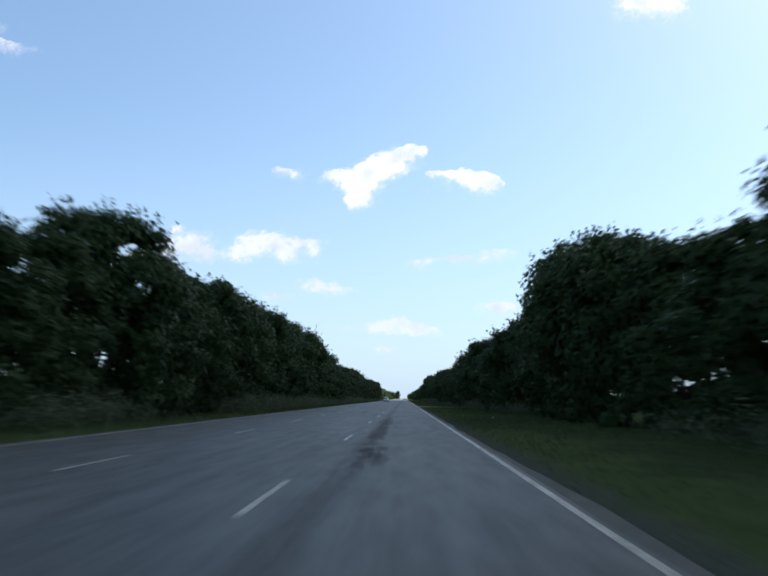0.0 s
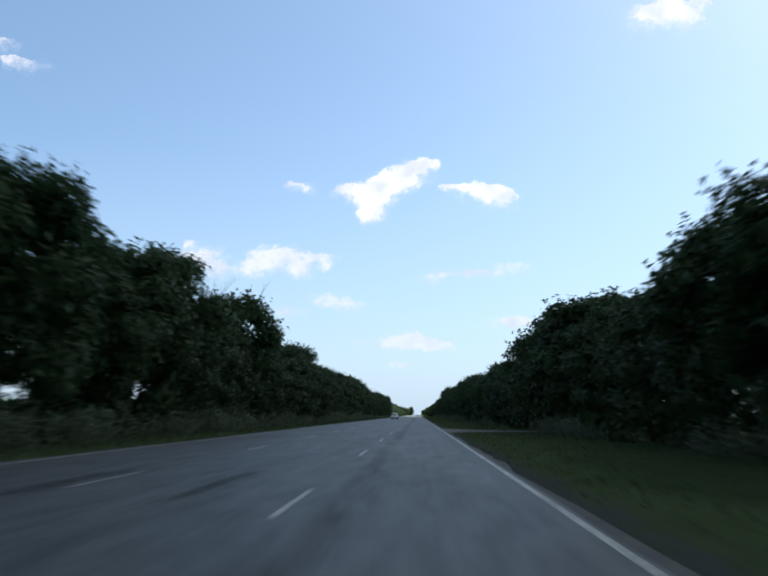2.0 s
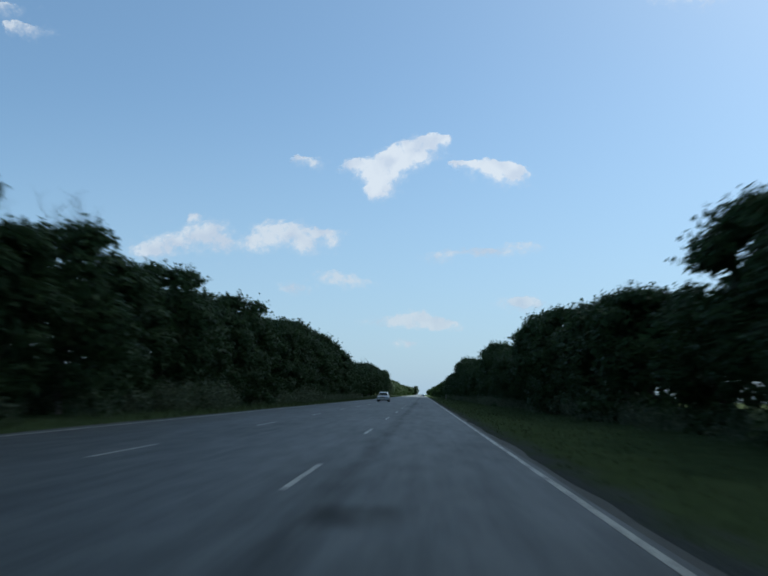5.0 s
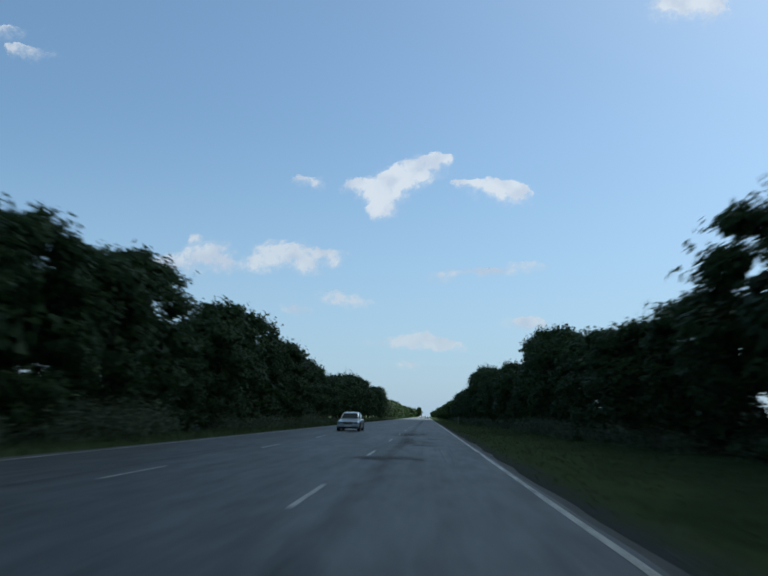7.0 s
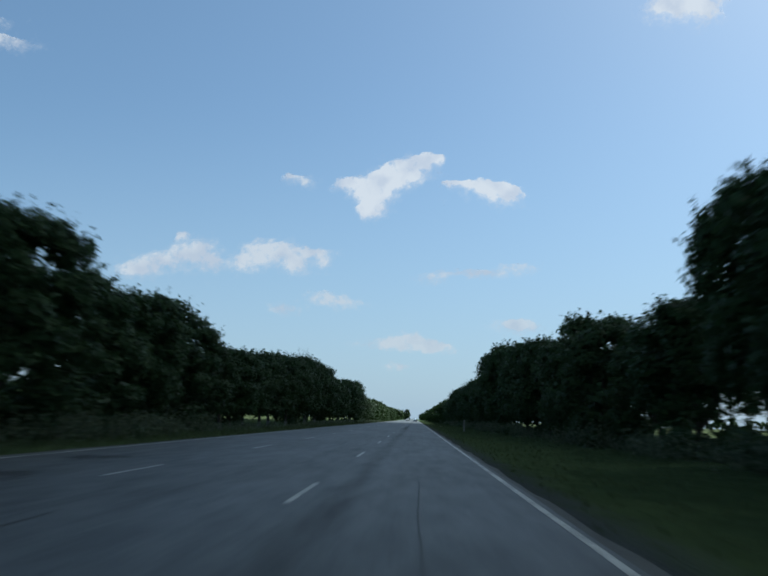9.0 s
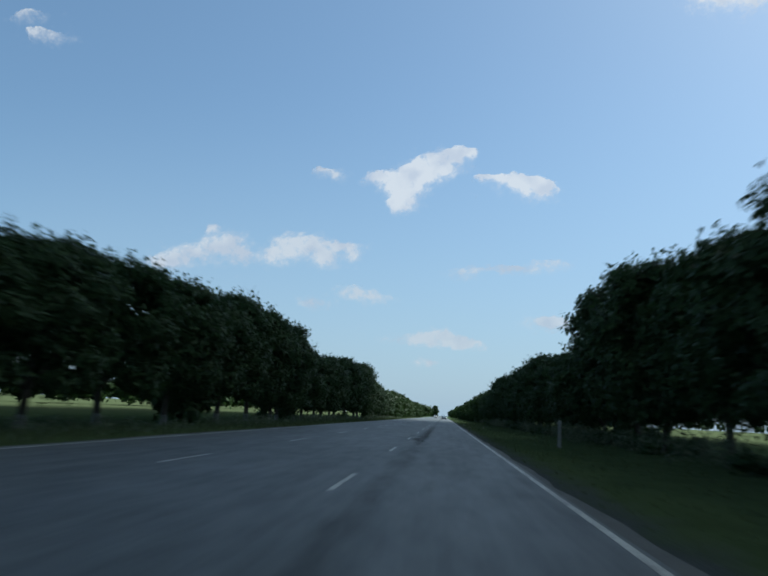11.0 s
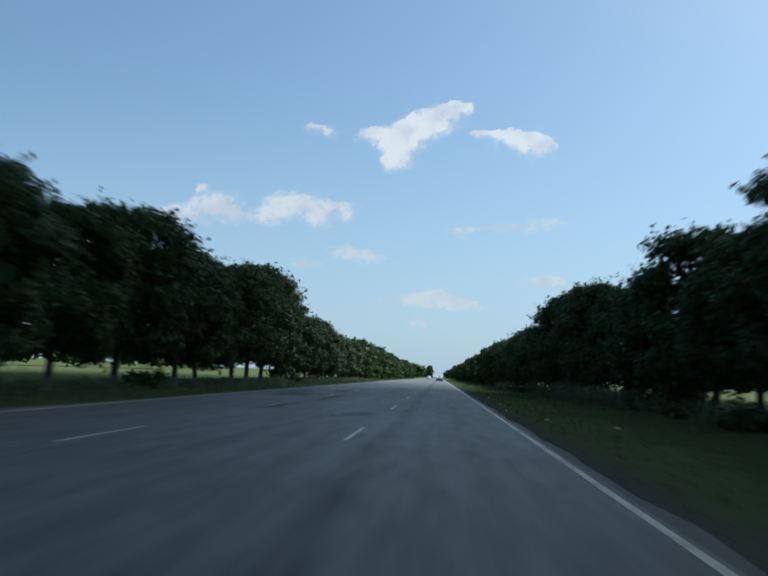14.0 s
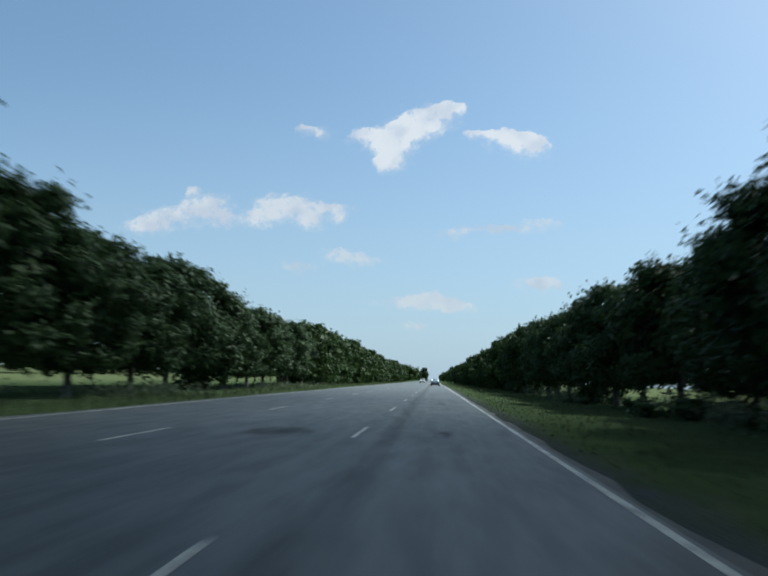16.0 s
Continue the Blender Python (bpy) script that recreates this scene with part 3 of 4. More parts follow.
for k in range(40):
    for x, group in ((12.4, "right row of roadside trees"), (-16.6, "left row of roadside trees")):
        plant(x + row.uniform(-0.8, 0.8), 463 + 6.5 * k + row.uniform(-1, 1), row.uniform(7.8, 9.8) * (0.83 if x < 0 else 0.9), k + int(x), CROWNS_FAR, x < 0, False,
              "sunlit green leafy roadside tree", group)
plant(-8.9, 955, 11.0, 4, CROWNS_FAR, False, False, "round dark tree standing close to the road", "left row of roadside trees")


def tree_belt(name, places, seed, label, slim=1.0):
    """Far trees that nobody could count."""
    rng = np.random.default_rng(seed)
    verts, faces = [], []
    for x, y, h in places:
        c = np.array([(x + rng.uniform(-1.5, 1.5), y + rng.uniform(-1.5, 1.5), h * f) for f in (0.35, 0.5, 0.65, 0.75)]) + rng.normal(scale=(0.2 * h, 0.2 * h, 0.02 * h), size=(4, 3)) * (slim, slim, 1)
        r = np.array([0.34, 0.36, 0.30, 0.24]) * h * slim ** 0.6
        v, f = leaf_cloud(rng, c, r, 110, min(0.06 * h + 0.3, 0.11 * h), 0.9)
        k = len(verts)
        verts += v.tolist()
        faces += (f + k).tolist()
        for a, b in zip(c, r):
            v, f = ball(rng, a, b * 0.85, 0.95)
            k = len(verts)
            verts += v
            faces += [tuple(i + k for i in q) for q in f]
    tagged(new(name, link_mesh(name, verts, faces, LEAVES_FAR)), label, "tree belt", kind="stuff")


belt = random.Random(8)
tree_belt("distant_tree_row", [(x + belt.uniform(-1, 1), 726 + 8 * k, belt.uniform(7.5, 9.5)) for k in range(95) for x in (12.6, -16.8)], 1, "far end of the two roadside tree rows")
tree_belt("field_hedge", [(-26.5 + belt.uniform(-2, 2), 4 + 2.3 * k + belt.uniform(-1, 1), belt.uniform(1.6, 2.9)) for k in range(114)], 3, "bushy hedge at the edge of the field")
tree_belt("field_hedge", [(25.5 + belt.uniform(-3, 3), 10 + 4.4 * k + belt.uniform(-2, 2), belt.uniform(1.2, 2.6)) for k in range(58) if abs(10 + 4.4 * k - SIDE_Y) > 14 and belt.random() < 0.5], 4, "patchy bushes behind the roadside trees")
tree_belt("field_hedge", [(-64 + belt.uniform(-3, 3), 250 + 3.2 * k + belt.uniform(-1.5, 1.5), belt.uniform(4.8, 7.4)) for k in range(85)], 6, "sunlit bushy hedge across the field")
tree_belt("distant_tree_line", [(330 + 260 * belt.random(), 40 + 22 * k + belt.uniform(-10, 10), belt.uniform(6, 13)) for k in range(60) if belt.random() < 0.8] + [(-190 - 70 * belt.random(), 60 + 6 * k, belt.uniform(5, 9)) for k in range(140)], 2, "low hazy line of trees across the fields")


tree_belt("distant_poplar_row", [(225 + 40 * belt.random(), 640 + 13 * k + belt.uniform(-5, 5), belt.uniform(8, 14)) for k in range(34)], 9, "row of slim poplars far across the field", 0.3)


# ---- weeds and grass ----
def blades(name, rng, x, y, height, lean, width, mat, label, category, base=-0.12):
    """One object of single upright blades."""
    n = len(x)
    w = rng.uniform(0, 2 * math.pi, n)
    side = np.stack([np.cos(w), np.sin(w), np.zeros(n)], 1) * (width * rng.uniform(0.6, 1.4, n))[:, None]
    foot = np.stack([x, y, np.full(n, base)], 1)
    tip = foot + np.stack([rng.normal(scale=lean, size=n), rng.normal(scale=lean, size=n), height], 1)
    mid = foot * 0.45 + tip * 0.55
    mid[:, 2] += 0.06 * height
    verts = np.stack([foot - side * 0.6, foot + side * 0.6, mid + side, tip, mid - side], 1).reshape(-1, 3)
    faces = np.arange(5 * n).reshape(-1, 5)
    me = link_mesh(name, verts.tolist(), faces.tolist(), mat)
    return tagged(new(name, me), label, category, kind="stuff")


def weed_band(name, seed, x0, spread, label, tall=1.0):
    rng = np.random.default_rng(seed)
    clumps = 640
    cy = rng.uniform(0, 470, clumps)
    thick = np.array([noise.noise((float(v) * 0.09, seed * 3.1, 0.0)) for v in cy])
    keep = thick > -0.28
    cy, thick = cy[keep], thick[keep]
    cx = x0 + rng.normal(scale=spread, size=len(cy))
    tame = np.where(cy > 262, 0.42 if x0 < 0 else 0.9, 1.0)
    h = tall * tame * np.clip(0.80 + 0.9 * thick + rng.normal(scale=0.2, size=len(cy)), 0.35, 1.45)
    # each clump is two or three leafy heads, with a few stalks standing out
    heads = np.repeat(np.arange(len(cy)), 3)
    r = 0.46 * h[heads] * rng.uniform(0.75, 1.25, len(heads)) + 0.10
    centres = np.stack([cx[heads] + rng.normal(scale=0.45, size=len(heads)), cy[heads] + rng.normal(scale=0.55, size=len(heads)), 1.02 * r - 0.16], 1)
    verts, faces = leaf_cloud(rng, centres, r, 26 * len(heads), 0.085, 1.0)
    verts[:, 2] = np.maximum(verts[:, 2], -0.2)
    tagged(new(name, link_mesh(name, verts.tolist(), faces.tolist(), WEEDS)), label, "weeds", kind="stuff")
    x = np.repeat(cx, 7) + rng.normal(scale=0.5, size=7 * len(cx))
    y = np.repeat(cy, 7) + rng.normal(scale=0.6, size=7 * len(cx))
    blades("weed_stalks", rng, x, y, np.repeat(h, 7) * rng.uniform(0.7, 1.2, len(x)), 0.25, 0.018, WEEDS, "thin dry stalks among the tall weeds", "weeds")


weed_band("tall_weeds", 3, -13.9, 0.8, "pale tall weeds under the tree row", 1.3)
weed_band("tall_weeds", 4, -17.5, 1.6, "tall weeds behind the lime-washed trunks")
weed_band("tall_weeds", 5, 10.7, 0.7, "pale tall weeds along the verge under trees", 1.15)
weed_band("tall_weeds", 6, 13.5, 1.6, "tall weeds between the roadside trunks")
rng = np.random.default_rng(11)
n = 42000
gx = 2.33 + 8.2 * rng.random(n) ** 1.25
gy = 2 + 640 * rng.random(n) ** 1.15
keep = (np.abs(gy - SIDE_Y) > 1.9 + 5.5 * np.exp(-(gx - 2.4) / 2.6)) & (rng.random(n) < np.clip((gx - 2.3) / 1.1, 0.05, 1))
blades("verge_grass", rng, gx[keep], gy[keep], rng.uniform(0.05, 0.15, keep.sum()), 0.05, 0.022, GRASS, "short green grass on the verge", "grass", -0.09)
n = 16000
gx, gy = -10.3 - 4.0 * rng.random(n), rng.uniform(10, 640, n)
blades("verge_grass", rng, gx, gy, rng.uniform(0.10, 0.34, n), 0.07, 0.028, GRASS, "uncut grass on the far verge", "grass", -0.09)


def shrub_mesh(seed):
    rng = np.random.default_rng(seed)
    c = np.concatenate([rng.normal(scale=(0.9, 0.9, 0.25), size=(7, 3)) + (0, 0, 0.7), [(0, 0, 0.5)]])
    r = np.concatenate([rng.uniform(0.45, 0.75, 7), [0.8]])
    v, f = leaf_cloud(rng, c, r, 520, 0.16, 0.9, 40)
    v, f = v.tolist(), f.tolist()
    for a, b in zip(c, r):
        q, g = ball(rng, a, b * 0.8, 0.9)
        k = len(v)
        v += q
        f += [tuple(i + k for i in s) for s in g]
    return link_mesh("shrub", v, f, LEAVES)


SHRUBS = [shrub_mesh(200 + i) for i in range(3)]
for k in range(150):
    y = 6 + 3.0 * k + row.uniform(-1.2, 1.2)
    x = 12.0 + row.uniform(-0.9, 1.6) if k % 2 else -16.3 + row.uniform(-1.6, 0.9)
    if abs(y - SIDE_Y) < 5 and x > 0:
        continue
    if y > 265 and (k // 2) % 5:         # both rows are swept clean further on
        continue
    s = row.uniform(0.6, 1.35)
    ob = new("shrub", SHRUBS[(k // 2) % 3])
    ob.matrix_world = pose(x, y, -0.1, 0, 0, 50 * k) @ Matrix.Diagonal((s, s, s, 1))
    tagged(ob, "low dark-green shrub under the roadside trees", "shrub", "shrubs along the verge")


for k in range(20):        # low dark bushes in front of the trunks further on
    s = row.uniform(0.4, 0.75)
    ob = new("shrub", SHRUBS[k % 3])
    ob.matrix_world = pose(10.9 + row.uniform(-0.5, 0.7), 285 + 7.8 * k + row.uniform(-2.6, 2.6), -0.12, 0, 0, 70 * k) @ Matrix.Diagonal((1.3 * s, 1.5 * s, s, 1))
    tagged(ob, "low dark bush on the bank before the trees", "shrub", "shrubs along the verge")


# ---- roadside things ----
def build_marker_post(x, y):
    post = new("marker_post")
    post.location = (x, y, -0.12)
    bm = box_bm((0.17, 0.15, 1.45), (0, 0, 0.72), 0.02)
    for v in bm.verts:
        if v.co.z > 1.2:
            v.co.x *= 0.85
    part("post", bm, CONCRETE, post)
    part("collar", box_bm((0.2, 0.18, 0.1), (0, 0, 1.30), 0.01), CONCRETE, post)
    tagged(post, "short weathered concrete marker post in the grass", "post")


build_marker_post(6.0, 298.0)


def litter_mesh(seed):
    rng = random.Random(seed)
    bm = bmesh.new()
    bmesh.ops.create_icosphere(bm, subdivisions=2, radius=0.075)
    for v in bm.verts:
        v.co *= rng.uniform(0.7, 1.15)
        v.co.z = max(v.co.z * 0.55, -0.03)
    me = bpy.data.meshes.new("litter")
    bm.to_mesh(me)
    bm.free()
    me.materials.append(LITTER)
    return me


LITTER_MESHES = [litter_mesh(i) for i in range(3)]
for i, (x, y, s) in enumerate([(3.16, 367.9, 1.0), (2.75, 360.5, 0.8), (3.54, 354.8, 1.3), (3.3, 378, 0.8), (5.2, 352.5, 1.4), (3.9, 371, 0.7), (6.2, 48, 0.9)]):
    ob = new("litter", LITTER_MESHES[i % 3])
    ob.matrix_world = pose(x, y, -0.03, 0, 0, 61 * i) @ Matrix.Diagonal((s, s, s, 1))
    tagged(ob, "crumpled pale plastic litter lying in the grass", "litter", "litter on the verge")


# ---- cars ----
def loft(sections, close=True):
    """sections: rings of equal length, joined in order and capped."""
    bm = bmesh.new()
    rings = [[bm.verts.new(p) for p in s] for s in sections]
    for a, b in zip(rings, rings[1:]):
        for i in range(len(a)):
            j = (i + 1) % len(a)
            bm.faces.new((a[i], a[j], b[j], b[i]))
    if close:
        bm.faces.new(rings[0][::-1])
        bm.faces.new(rings[-1])
    bmesh.ops.recalc_face_normals(bm, faces=bm.faces[:])
    return bm


def hull_ring(y, half, low, belt, top, crown=0.04):
    """A body section across the car: sill, flank, shoulder, lid."""
    right = [(half * 0.86, low), (half * 0.97, low + 0.10), (half, (low + belt) / 2), (half * 0.97, belt), (half * 0.86, top - crown * 0.4), (half * 0.4, top)]
    return [(x, y, z) for x, z in right] + [(-x, y, z) for x, z in right[::-1]]


def cabin_ring(y, base, roof, z0, z1):
    right = [(base, z0), (base * 0.98, z0 + 0.05), (roof + 0.04, z1 - 0.09), (roof - 0.05, z1 - 0.015), (roof * 0.45, z1)]
    return [(x, y, z) for x, z in right] + [(-x, y, z) for x, z in right[::-1]]


def wheel(parent, x, y):
    rim_side = 1 if x > 0 else -1
    bm = bmesh.new()
    bmesh.ops.create_cone(bm, cap_ends=True, segments=24, radius1=0.31, radius2=0.31, depth=0.19)
    bmesh.ops.bevel(bm, geom=[e for e in bm.edges if len(e.link_faces) == 2 and any(len(f.verts) > 4 for f in e.link_faces)], offset=0.035, segments=2, affect="EDGES")
    bm.transform(pose(x, y, 0.31, 0, 90, 0))
    tyre = part("wheel", bm, RUBBER, parent, smooth=False)
    bm = bmesh.new()
    bmesh.ops.create_cone(bm, cap_ends=True, segments=20, radius1=0.20, radius2=0.15, depth=0.03)
    bm.transform(pose(x + rim_side * 0.095, y, 0.31, 0, 90 * rim_side, 0))
    part("rim", bm, CHROME, tyre, "dull metal rim")


def build_car(name, x, y, heading, paint, label):
    """A boxy four-door saloon, nose towards -y before it is turned."""
    car = new(name)
    # bonnet, scuttle, cabin foot, boot
    rings = [hull_ring(-2.22, 0.72, 0.36, 0.58, 0.66), hull_ring(-2.14, 0.80, 0.24, 0.62, 0.72), hull_ring(-1.6, 0.85, 0.20, 0.70, 0.80),
             hull_ring(-0.95, 0.86, 0.19, 0.78, 0.90), hull_ring(0.2, 0.865, 0.18, 0.82, 0.92), hull_ring(1.3, 0.86, 0.19, 0.84, 0.95),
             hull_ring(1.9, 0.84, 0.22, 0.84, 0.95), hull_ring(2.18, 0.80, 0.26, 0.80, 0.91), hull_ring(2.25, 0.74, 0.36, 0.72, 0.82)]
    body = part("body", loft(rings), paint, car, smooth=False)
    bev = body.modifiers.new("round", "BEVEL")
    bev.width, bev.segments, bev.limit_method, bev.angle_limit = 0.02, 2, "ANGLE", radians(25)
    cab = [cabin_ring(-0.98, 0.70, 0.55, 0.84, 0.90), cabin_ring(-0.32, 0.76, 0.58, 0.88, 1.36), cabin_ring(0.3, 0.77, 0.60, 0.90, 1.42),
           cabin_ring(0.85, 0.76, 0.59, 0.90, 1.39), cabin_ring(1.50, 0.72, 0.55, 0.92, 0.98)]
    part("cabin", loft(cab), paint, car)

    def pane(pn, corners, lab=""):
        bm = bmesh.new()
        bm.faces.new([bm.verts.new(c) for c in corners])
        got = bmesh.ops.extrude_face_region(bm, geom=bm.faces[:])
        mid = sum((Vector(c) for c in corners), Vector()) / len(corners)
        flat = (Vector(corners[1]) - Vector(corners[0])).cross(Vector(corners[2]) - Vector(corners[0])).normalized()
        if flat.dot(mid - Vector((0, 0.2, 0.8))) < 0:
            flat = -flat
        for v in got["geom"]:
            if isinstance(v, bmesh.types.BMVert):
                v.co += flat * 0.012
        bmesh.ops.recalc_face_normals(bm, faces=bm.faces[:])
        part(pn, bm, CAR_GLASS, car, lab)

    pane("windscreen", [(-0.64, -0.93, 0.935), (0.64, -0.93, 0.935), (0.53, -0.42, 1.30), (-0.53, -0.42, 1.30)], "dark windscreen")
    pane("rear_window", [(0.62, 1.43, 1.00), (-0.62, 1.43, 1.00), (-0.52, 0.96, 1.31), (0.52, 0.96, 1.31)])
    for s in (1, -1):
        pane("side_window", [(s * 0.757, -0.62, 0.955), (s * 0.762, 0.26, 0.955), (s * 0.648, 0.26, 1.315), (s * 0.640, -0.26, 1.285)])
        pane("side_window", [(s * 0.762, 0.32, 0.955), (s * 0.745, 1.10, 0.965), (s * 0.640, 0.80, 1.295), (s * 0.650, 0.32, 1.315)])
        for wy in (-1.38, 1.32):
            wheel(car, s * 0.74, wy)
            bm = bmesh.new()
            bmesh.ops.create_cone(bm, cap_ends=True, segments=20, radius1=0.37, radius2=0.37, depth=0.05)
            bm.transform(pose(s * 0.845, wy, 0.33, 0, 90, 0))
            part("wheel_arch", bm, TRIM, car)
        part("headlamp", box_bm((0.36, 0.06, 0.15), (s * 0.56, -2.20, 0.60), 0.02), LAMP_CLEAR, car, "clear rectangular headlamp")
        part("tail_lamp", box_bm((0.34, 0.05, 0.16), (s * 0.58, 2.235, 0.70), 0.02), LAMP_RED, car, "red tail lamp")
        mirror = box_bm((0.16, 0.08, 0.11), (s * 0.91, -0.62, 0.97), 0.02)
        part("wing_mirror", mirror, TRIM, car)
    grille = part("grille", box_bm((0.74, 0.05, 0.17), (0, -2.225, 0.60), 0.01), TRIM, car, "dark slatted grille")
    for z in (0.55, 0.60, 0.65):
        part("slat", box_bm((0.72, 0.02, 0.012), (0, -2.255, z), 0.003), CHROME, grille)
    bumper = part("front_bumper", box_bm((1.62, 0.22, 0.15), (0, -2.24, 0.41), 0.04), paint, car)
    part("bumper_strip", box_bm((1.58, 0.03, 0.035), (0, -2.355, 0.455), 0.01), CHROME, bumper, "bright bumper strip")
    part("valance", box_bm((1.50, 0.14, 0.14), (0, -2.20, 0.27), 0.03), TRIM, car, "dark lower valance")
    part("air_intake", box_bm((0.9, 0.05, 0.07), (0, -2.275, 0.28), 0.01), RUBBER, car)
    for s in (1, -1):
        part("sill", box_bm((0.06, 2.1, 0.10), (s * 0.83, -0.03, 0.22), 0.02), TRIM, car)
        part("side_strip", box_bm((0.025, 3.2, 0.05), (s * 0.872, 0.0, 0.55), 0.01), TRIM, car)
        part("wiper", box_bm((0.44, 0.015, 0.015), (s * 0.24 - 0.1, -0.915, 0.965), 0.004), TRIM, car)
    part("rear_bumper", box_bm((1.60, 0.20, 0.18), (0, 2.26, 0.42), 0.04), TRIM, car, "black rear bumper")
    part("number_plate", box_bm((0.50, 0.02, 0.11), (0, -2.35, 0.40), 0.004), PLATE, car, "pale number plate")
    part("number_plate", box_bm((0.50, 0.02, 0.11), (0, 2.275, 0.62), 0.004), PLATE, car, "pale number plate")
    car.matrix_world = pose(x, y, 0, 0, 0, heading)
    return tagged(car, label, "car")


build_car("silver_car", -5.75, 220.2, 0, car_paint("silver_paint", (0.40, 0.45, 0.52)), "silver four-door saloon car facing up the road")
build_car("pale_blue_car", 0.1, 515.0, 180, car_paint("pale_blue_paint", (0.30, 0.36, 0.44)), "pale blue saloon car seen from behind")
build_car("white_car", -4.2, 612.0, 0, car_paint("white_paint", (0.72, 0.72, 0.70)), "small white car far down the road")


# ---- clouds ----
def build_cloud(name, blobs, far, mat, seed, label, sink=6.0):
    """Blobs: side, height, half width and half height, in thousandths of the distance."""
    b = np.array(blobs, float) * far / 1000 - (0, sink * far / 1000, 0, 0)
    x0, x1 = (b[:, 0] - 1.7 * b[:, 2]).min(), (b[:, 0] + 1.7 * b[:, 2]).max()
    z0, z1 = (b[:, 1] - 1.8 * b[:, 3]).min(), (b[:, 1] + 1.8 * b[:, 3]).max()
    step, body = max(5.0, (x1 - x0) / 100), (1.72 if mat is CLOUD else 1.58)
    nx, nz = int((x1 - x0) / step) + 2, int((z1 - z0) / step) + 2
    verts, faces, dens = [], [], []
    for j in range(nz):
        for i in range(nx):
            x, z = x0 + i * step, z0 + j * step
            wx, wz = (noise.fractal((x / 62, z / 46, seed * 5.3 + k), 0.8, 2.1, 4) for k in (0.0, 40.0))
            d = sum(math.exp(-((x + 26 * wx - c[0]) / c[2]) ** 2 - ((z + 20 * wz - c[1]) / c[3]) ** 2) for c in b)
            d = body * min(d, 1.15) - 0.66
            edge = min(i, nx - 1 - i, j, nz - 1 - j)
            d = d if edge > 1 else -1.0
            dens.append(d)
            verts.append((x, far - 70 * max(0.0, min(d, 1.0)) ** 0.5, z))
    for j in range(nz - 1):
        for i in range(nx - 1):
            k = j * nx + i
            faces.append((k, k + 1, k + nx + 1, k + nx))
    me = link_mesh(name, verts, faces, mat, True)
    me.attributes.new("cloud_cover", "FLOAT", "POINT").data.foreach_set("value", dens)
    ob = tagged(new(name, me), label, "cloud", kind="structure")
    return ob


for i, (blobs, far, mat, label) in enumerate([
        ([[-14, 368, 34, 20], [8, 380, 20, 11], [26, 384, 12, 6], [-42, 352, 30, 22], [-62, 334, 28, 22], [-90, 338, 26, 14], [-114, 341, 18, 9], [-74, 314, 20, 16], [-76, 299, 16, 12], [-60, 302, 10, 9], [-20, 350, 18, 10]], 4300, CLOUD, 'bright white cumulus cloud ahead'),
        ([[86, 340, 24, 12], [108, 334, 32, 17], [128, 326, 22, 15], [56, 343, 18, 6], [40, 345, 10, 4]], 4300, CLOUD, 'small white cumulus beside a larger one'),
        ([[-172, 346, 24, 10], [-194, 350, 12, 5]], 4300, CLOUD_THIN, 'tiny white cloud puff'),
        ([[-420, 206, 34, 14], [-388, 217, 30, 17], [-345, 230, 30, 21], [-312, 234, 24, 22], [-348, 258, 10, 7], [-292, 216, 16, 10], [-232, 234, 30, 21], [-200, 236, 36, 19], [-172, 216, 22, 15], [-250, 218, 26, 12], [-146, 236, 28, 9], [-136, 222, 10, 10]], 4300, CLOUD_THIN, 'long pale cloud bank above the trees'),
        ([[-192, 155, 26, 11], [-138, 172, 28, 12], [-98, 165, 28, 9]], 4550, CLOUD_FAINT, 'faint broken cloud wisps'),
        ([[-34, 108, 62, 9], [-10, 114, 34, 12], [22, 104, 36, 7]], 4550, CLOUD_FAINT, 'thin flat cloud low over the road'),
        ([[134, 140, 34, 11], [150, 138, 20, 8]], 4550, CLOUD_FAINT, 'small flat cloud low in the sky'),
        ([[142, 221, 36, 10], [20, 205, 24, 10], [64, 213, 30, 6], [100, 211, 24, 6]], 4550, CLOUD_FAINT, 'thin cloud wisps in blue sky'),
        ([[-28, 77, 22, 7]], 4550, CLOUD_FAINT, 'faint cloud wisp near the horizon'),
        ([[-680, 595, 30, 12], [-634, 557, 34, 12], [-660, 566, 16, 7]], 3600, CLOUD_THIN, 'two small white clouds high up'),
        ([[350, 618, 24, 17], [384, 628, 36, 26], [418, 618, 30, 20], [392, 652, 16, 12], [446, 640, 16, 7]], 3700, CLOUD, 'bright white cloud high beside the sun'),
]):
    build_cloud("cloud", blobs, far, mat, i, label)


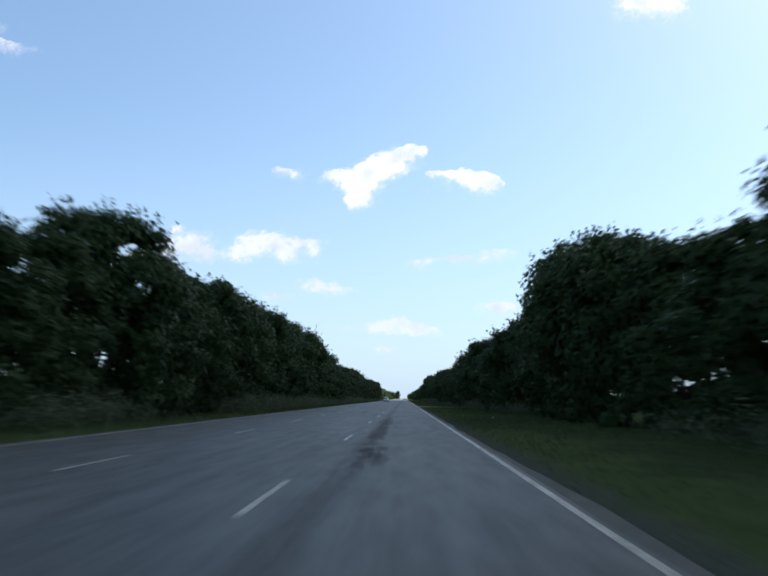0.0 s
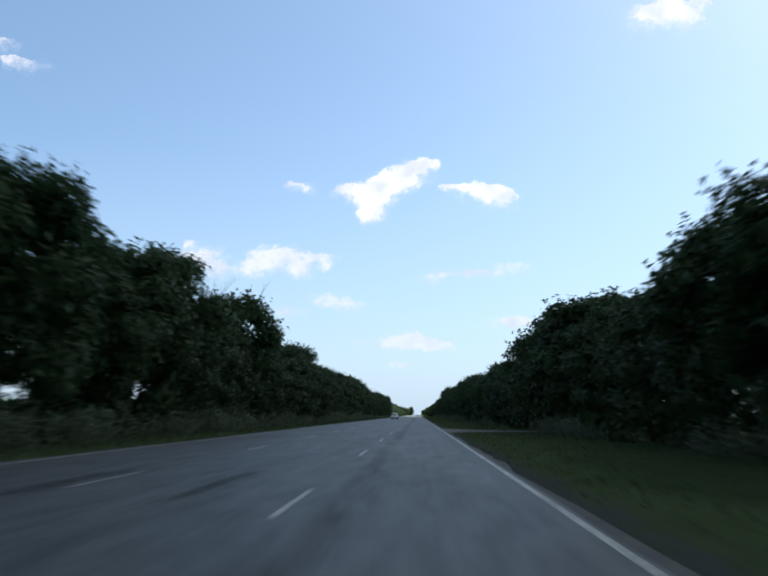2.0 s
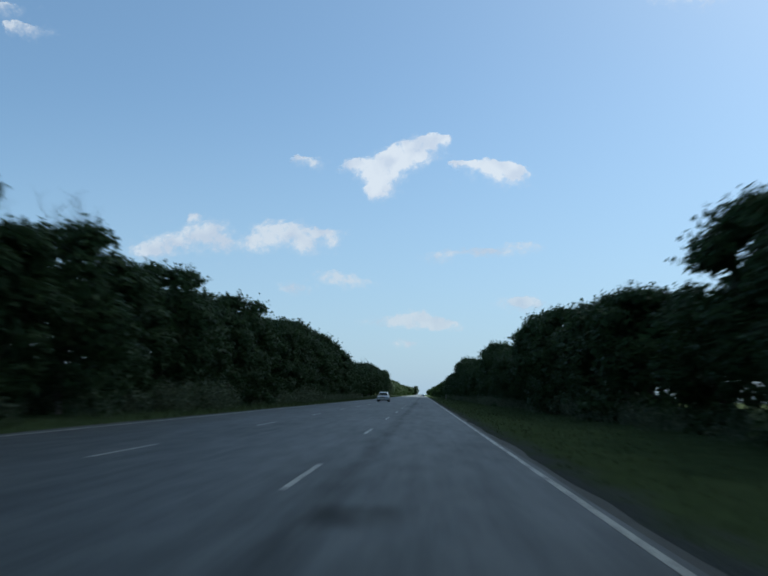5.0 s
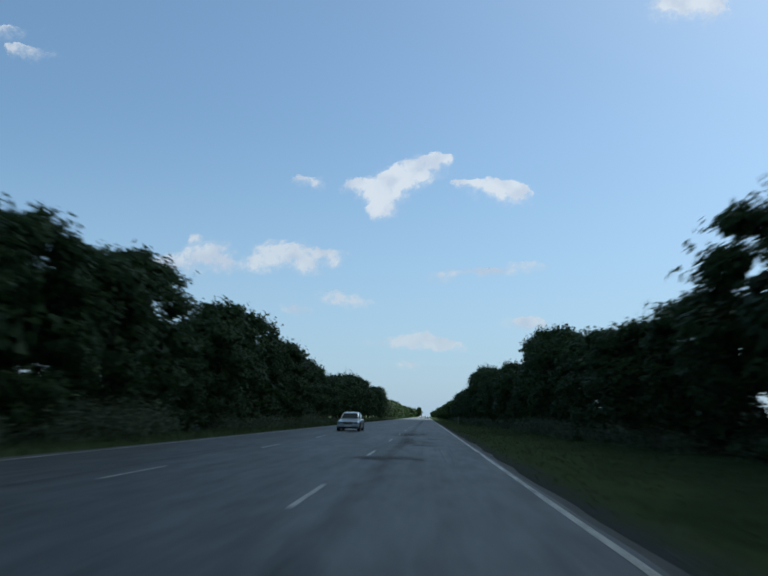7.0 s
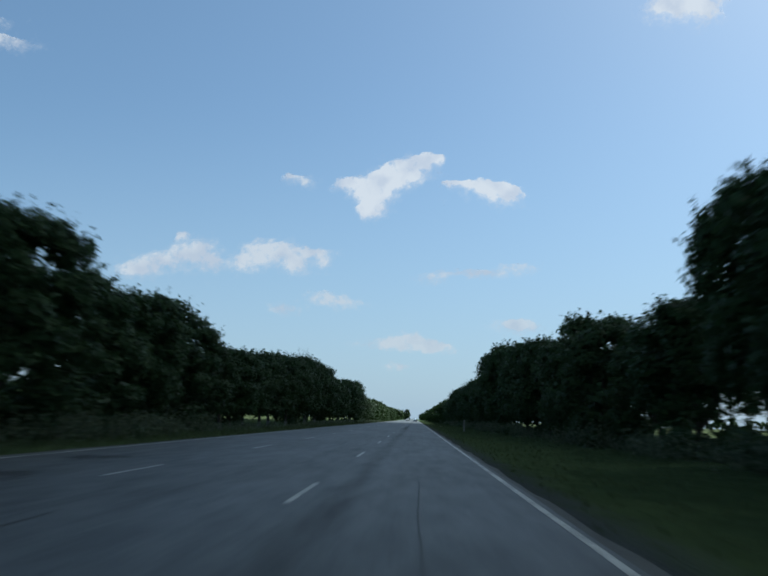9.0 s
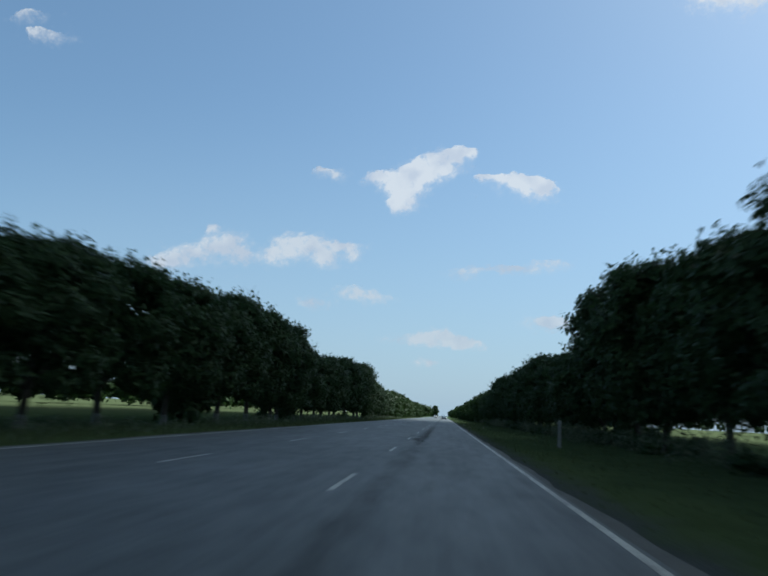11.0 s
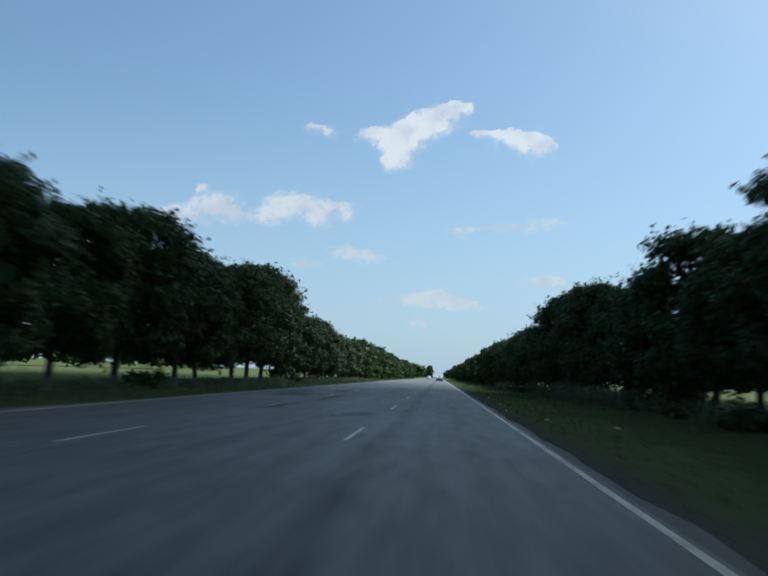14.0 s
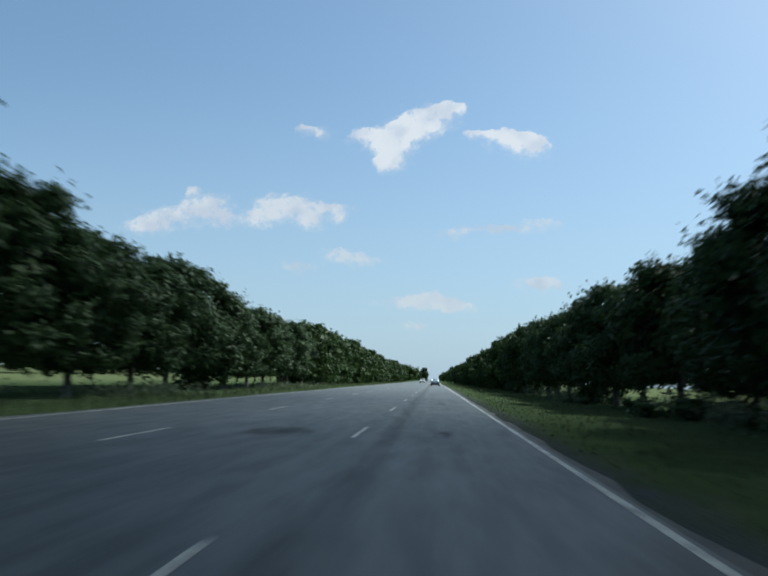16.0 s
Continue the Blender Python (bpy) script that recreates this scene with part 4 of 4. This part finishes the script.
def build_cloud_overhead():
    """The cumulus above the start of the way, in whose shade the road lies; its far rim ends past the last bend of shade."""
    high = 800.0
    shift = SUN_DIR / SUN_DIR.z
    step = 30.0
    nx, ny = 168, 72
    verts, faces, dens = [], [], []
    for j in range(ny):
        for i in range(nx):
            gx, gy = -1550 + i * step / 2, -1600 + j * step      # where its shade falls
            d = (461 + 0.10 * gx - gy) / 64
            side = (gx + 50 + 6.0 * max(0, 262 - gy)) / 8    # the fields on both sides see the sun further on
            d = min(d, side, (44 - gx + 6.0 * max(0, 300 - gy)) / 10, (880 - gx) / 60, (gy + 1540) / 60, (gx + 1490) / 60)
            d = max(-2.0, min(2.4, d)) + 0.10 * noise.fractal((gx / 60, gy / 60, 9.0), 1.0, 2.0, 3)
            dens.append(d if 0 < i < nx - 1 and 0 < j < ny - 1 else -1.5)
            z = high + 60 * max(0.0, d)
            verts.append((gx + shift.x * z, gy + shift.y * z, z))
    for j in range(ny - 1):
        for i in range(nx - 1):
            k = j * nx + i
            faces.append((k, k + 1, k + nx + 1, k + nx))
    me = link_mesh("cloud_overhead", verts, faces, CLOUD_OVER, True)
    me.attributes.new("cloud_cover", "FLOAT", "POINT").data.foreach_set("value", dens)
    tagged(new("cloud_overhead", me), "broad white cumulus cloud over the road", "cloud", kind="structure")


build_cloud_overhead()


def build_haze_sheet():
    """Glowing sheet, painting blue-grey summer haze low over the far end of the road."""
    m = material("haze_glow", rough=1.0)
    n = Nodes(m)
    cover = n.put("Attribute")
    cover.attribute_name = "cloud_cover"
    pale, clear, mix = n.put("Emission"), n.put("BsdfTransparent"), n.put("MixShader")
    # haze colour put in as emission, laid over the low sky
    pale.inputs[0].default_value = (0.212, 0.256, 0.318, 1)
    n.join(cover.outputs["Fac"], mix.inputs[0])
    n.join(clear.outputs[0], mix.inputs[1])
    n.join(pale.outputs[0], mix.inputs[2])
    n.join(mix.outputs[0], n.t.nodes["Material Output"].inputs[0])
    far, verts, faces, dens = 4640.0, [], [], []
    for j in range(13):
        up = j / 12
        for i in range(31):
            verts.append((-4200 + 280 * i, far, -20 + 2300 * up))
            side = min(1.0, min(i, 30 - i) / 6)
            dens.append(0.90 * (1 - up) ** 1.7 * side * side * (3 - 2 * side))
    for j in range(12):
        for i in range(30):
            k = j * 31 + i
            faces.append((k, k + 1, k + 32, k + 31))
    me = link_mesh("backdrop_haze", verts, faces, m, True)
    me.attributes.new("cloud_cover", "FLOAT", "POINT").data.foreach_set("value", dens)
    tagged(new("backdrop_haze", me), "glowing backdrop sheet painted as blue-grey haze over the distant fields", "haze", kind="structure")


build_haze_sheet()
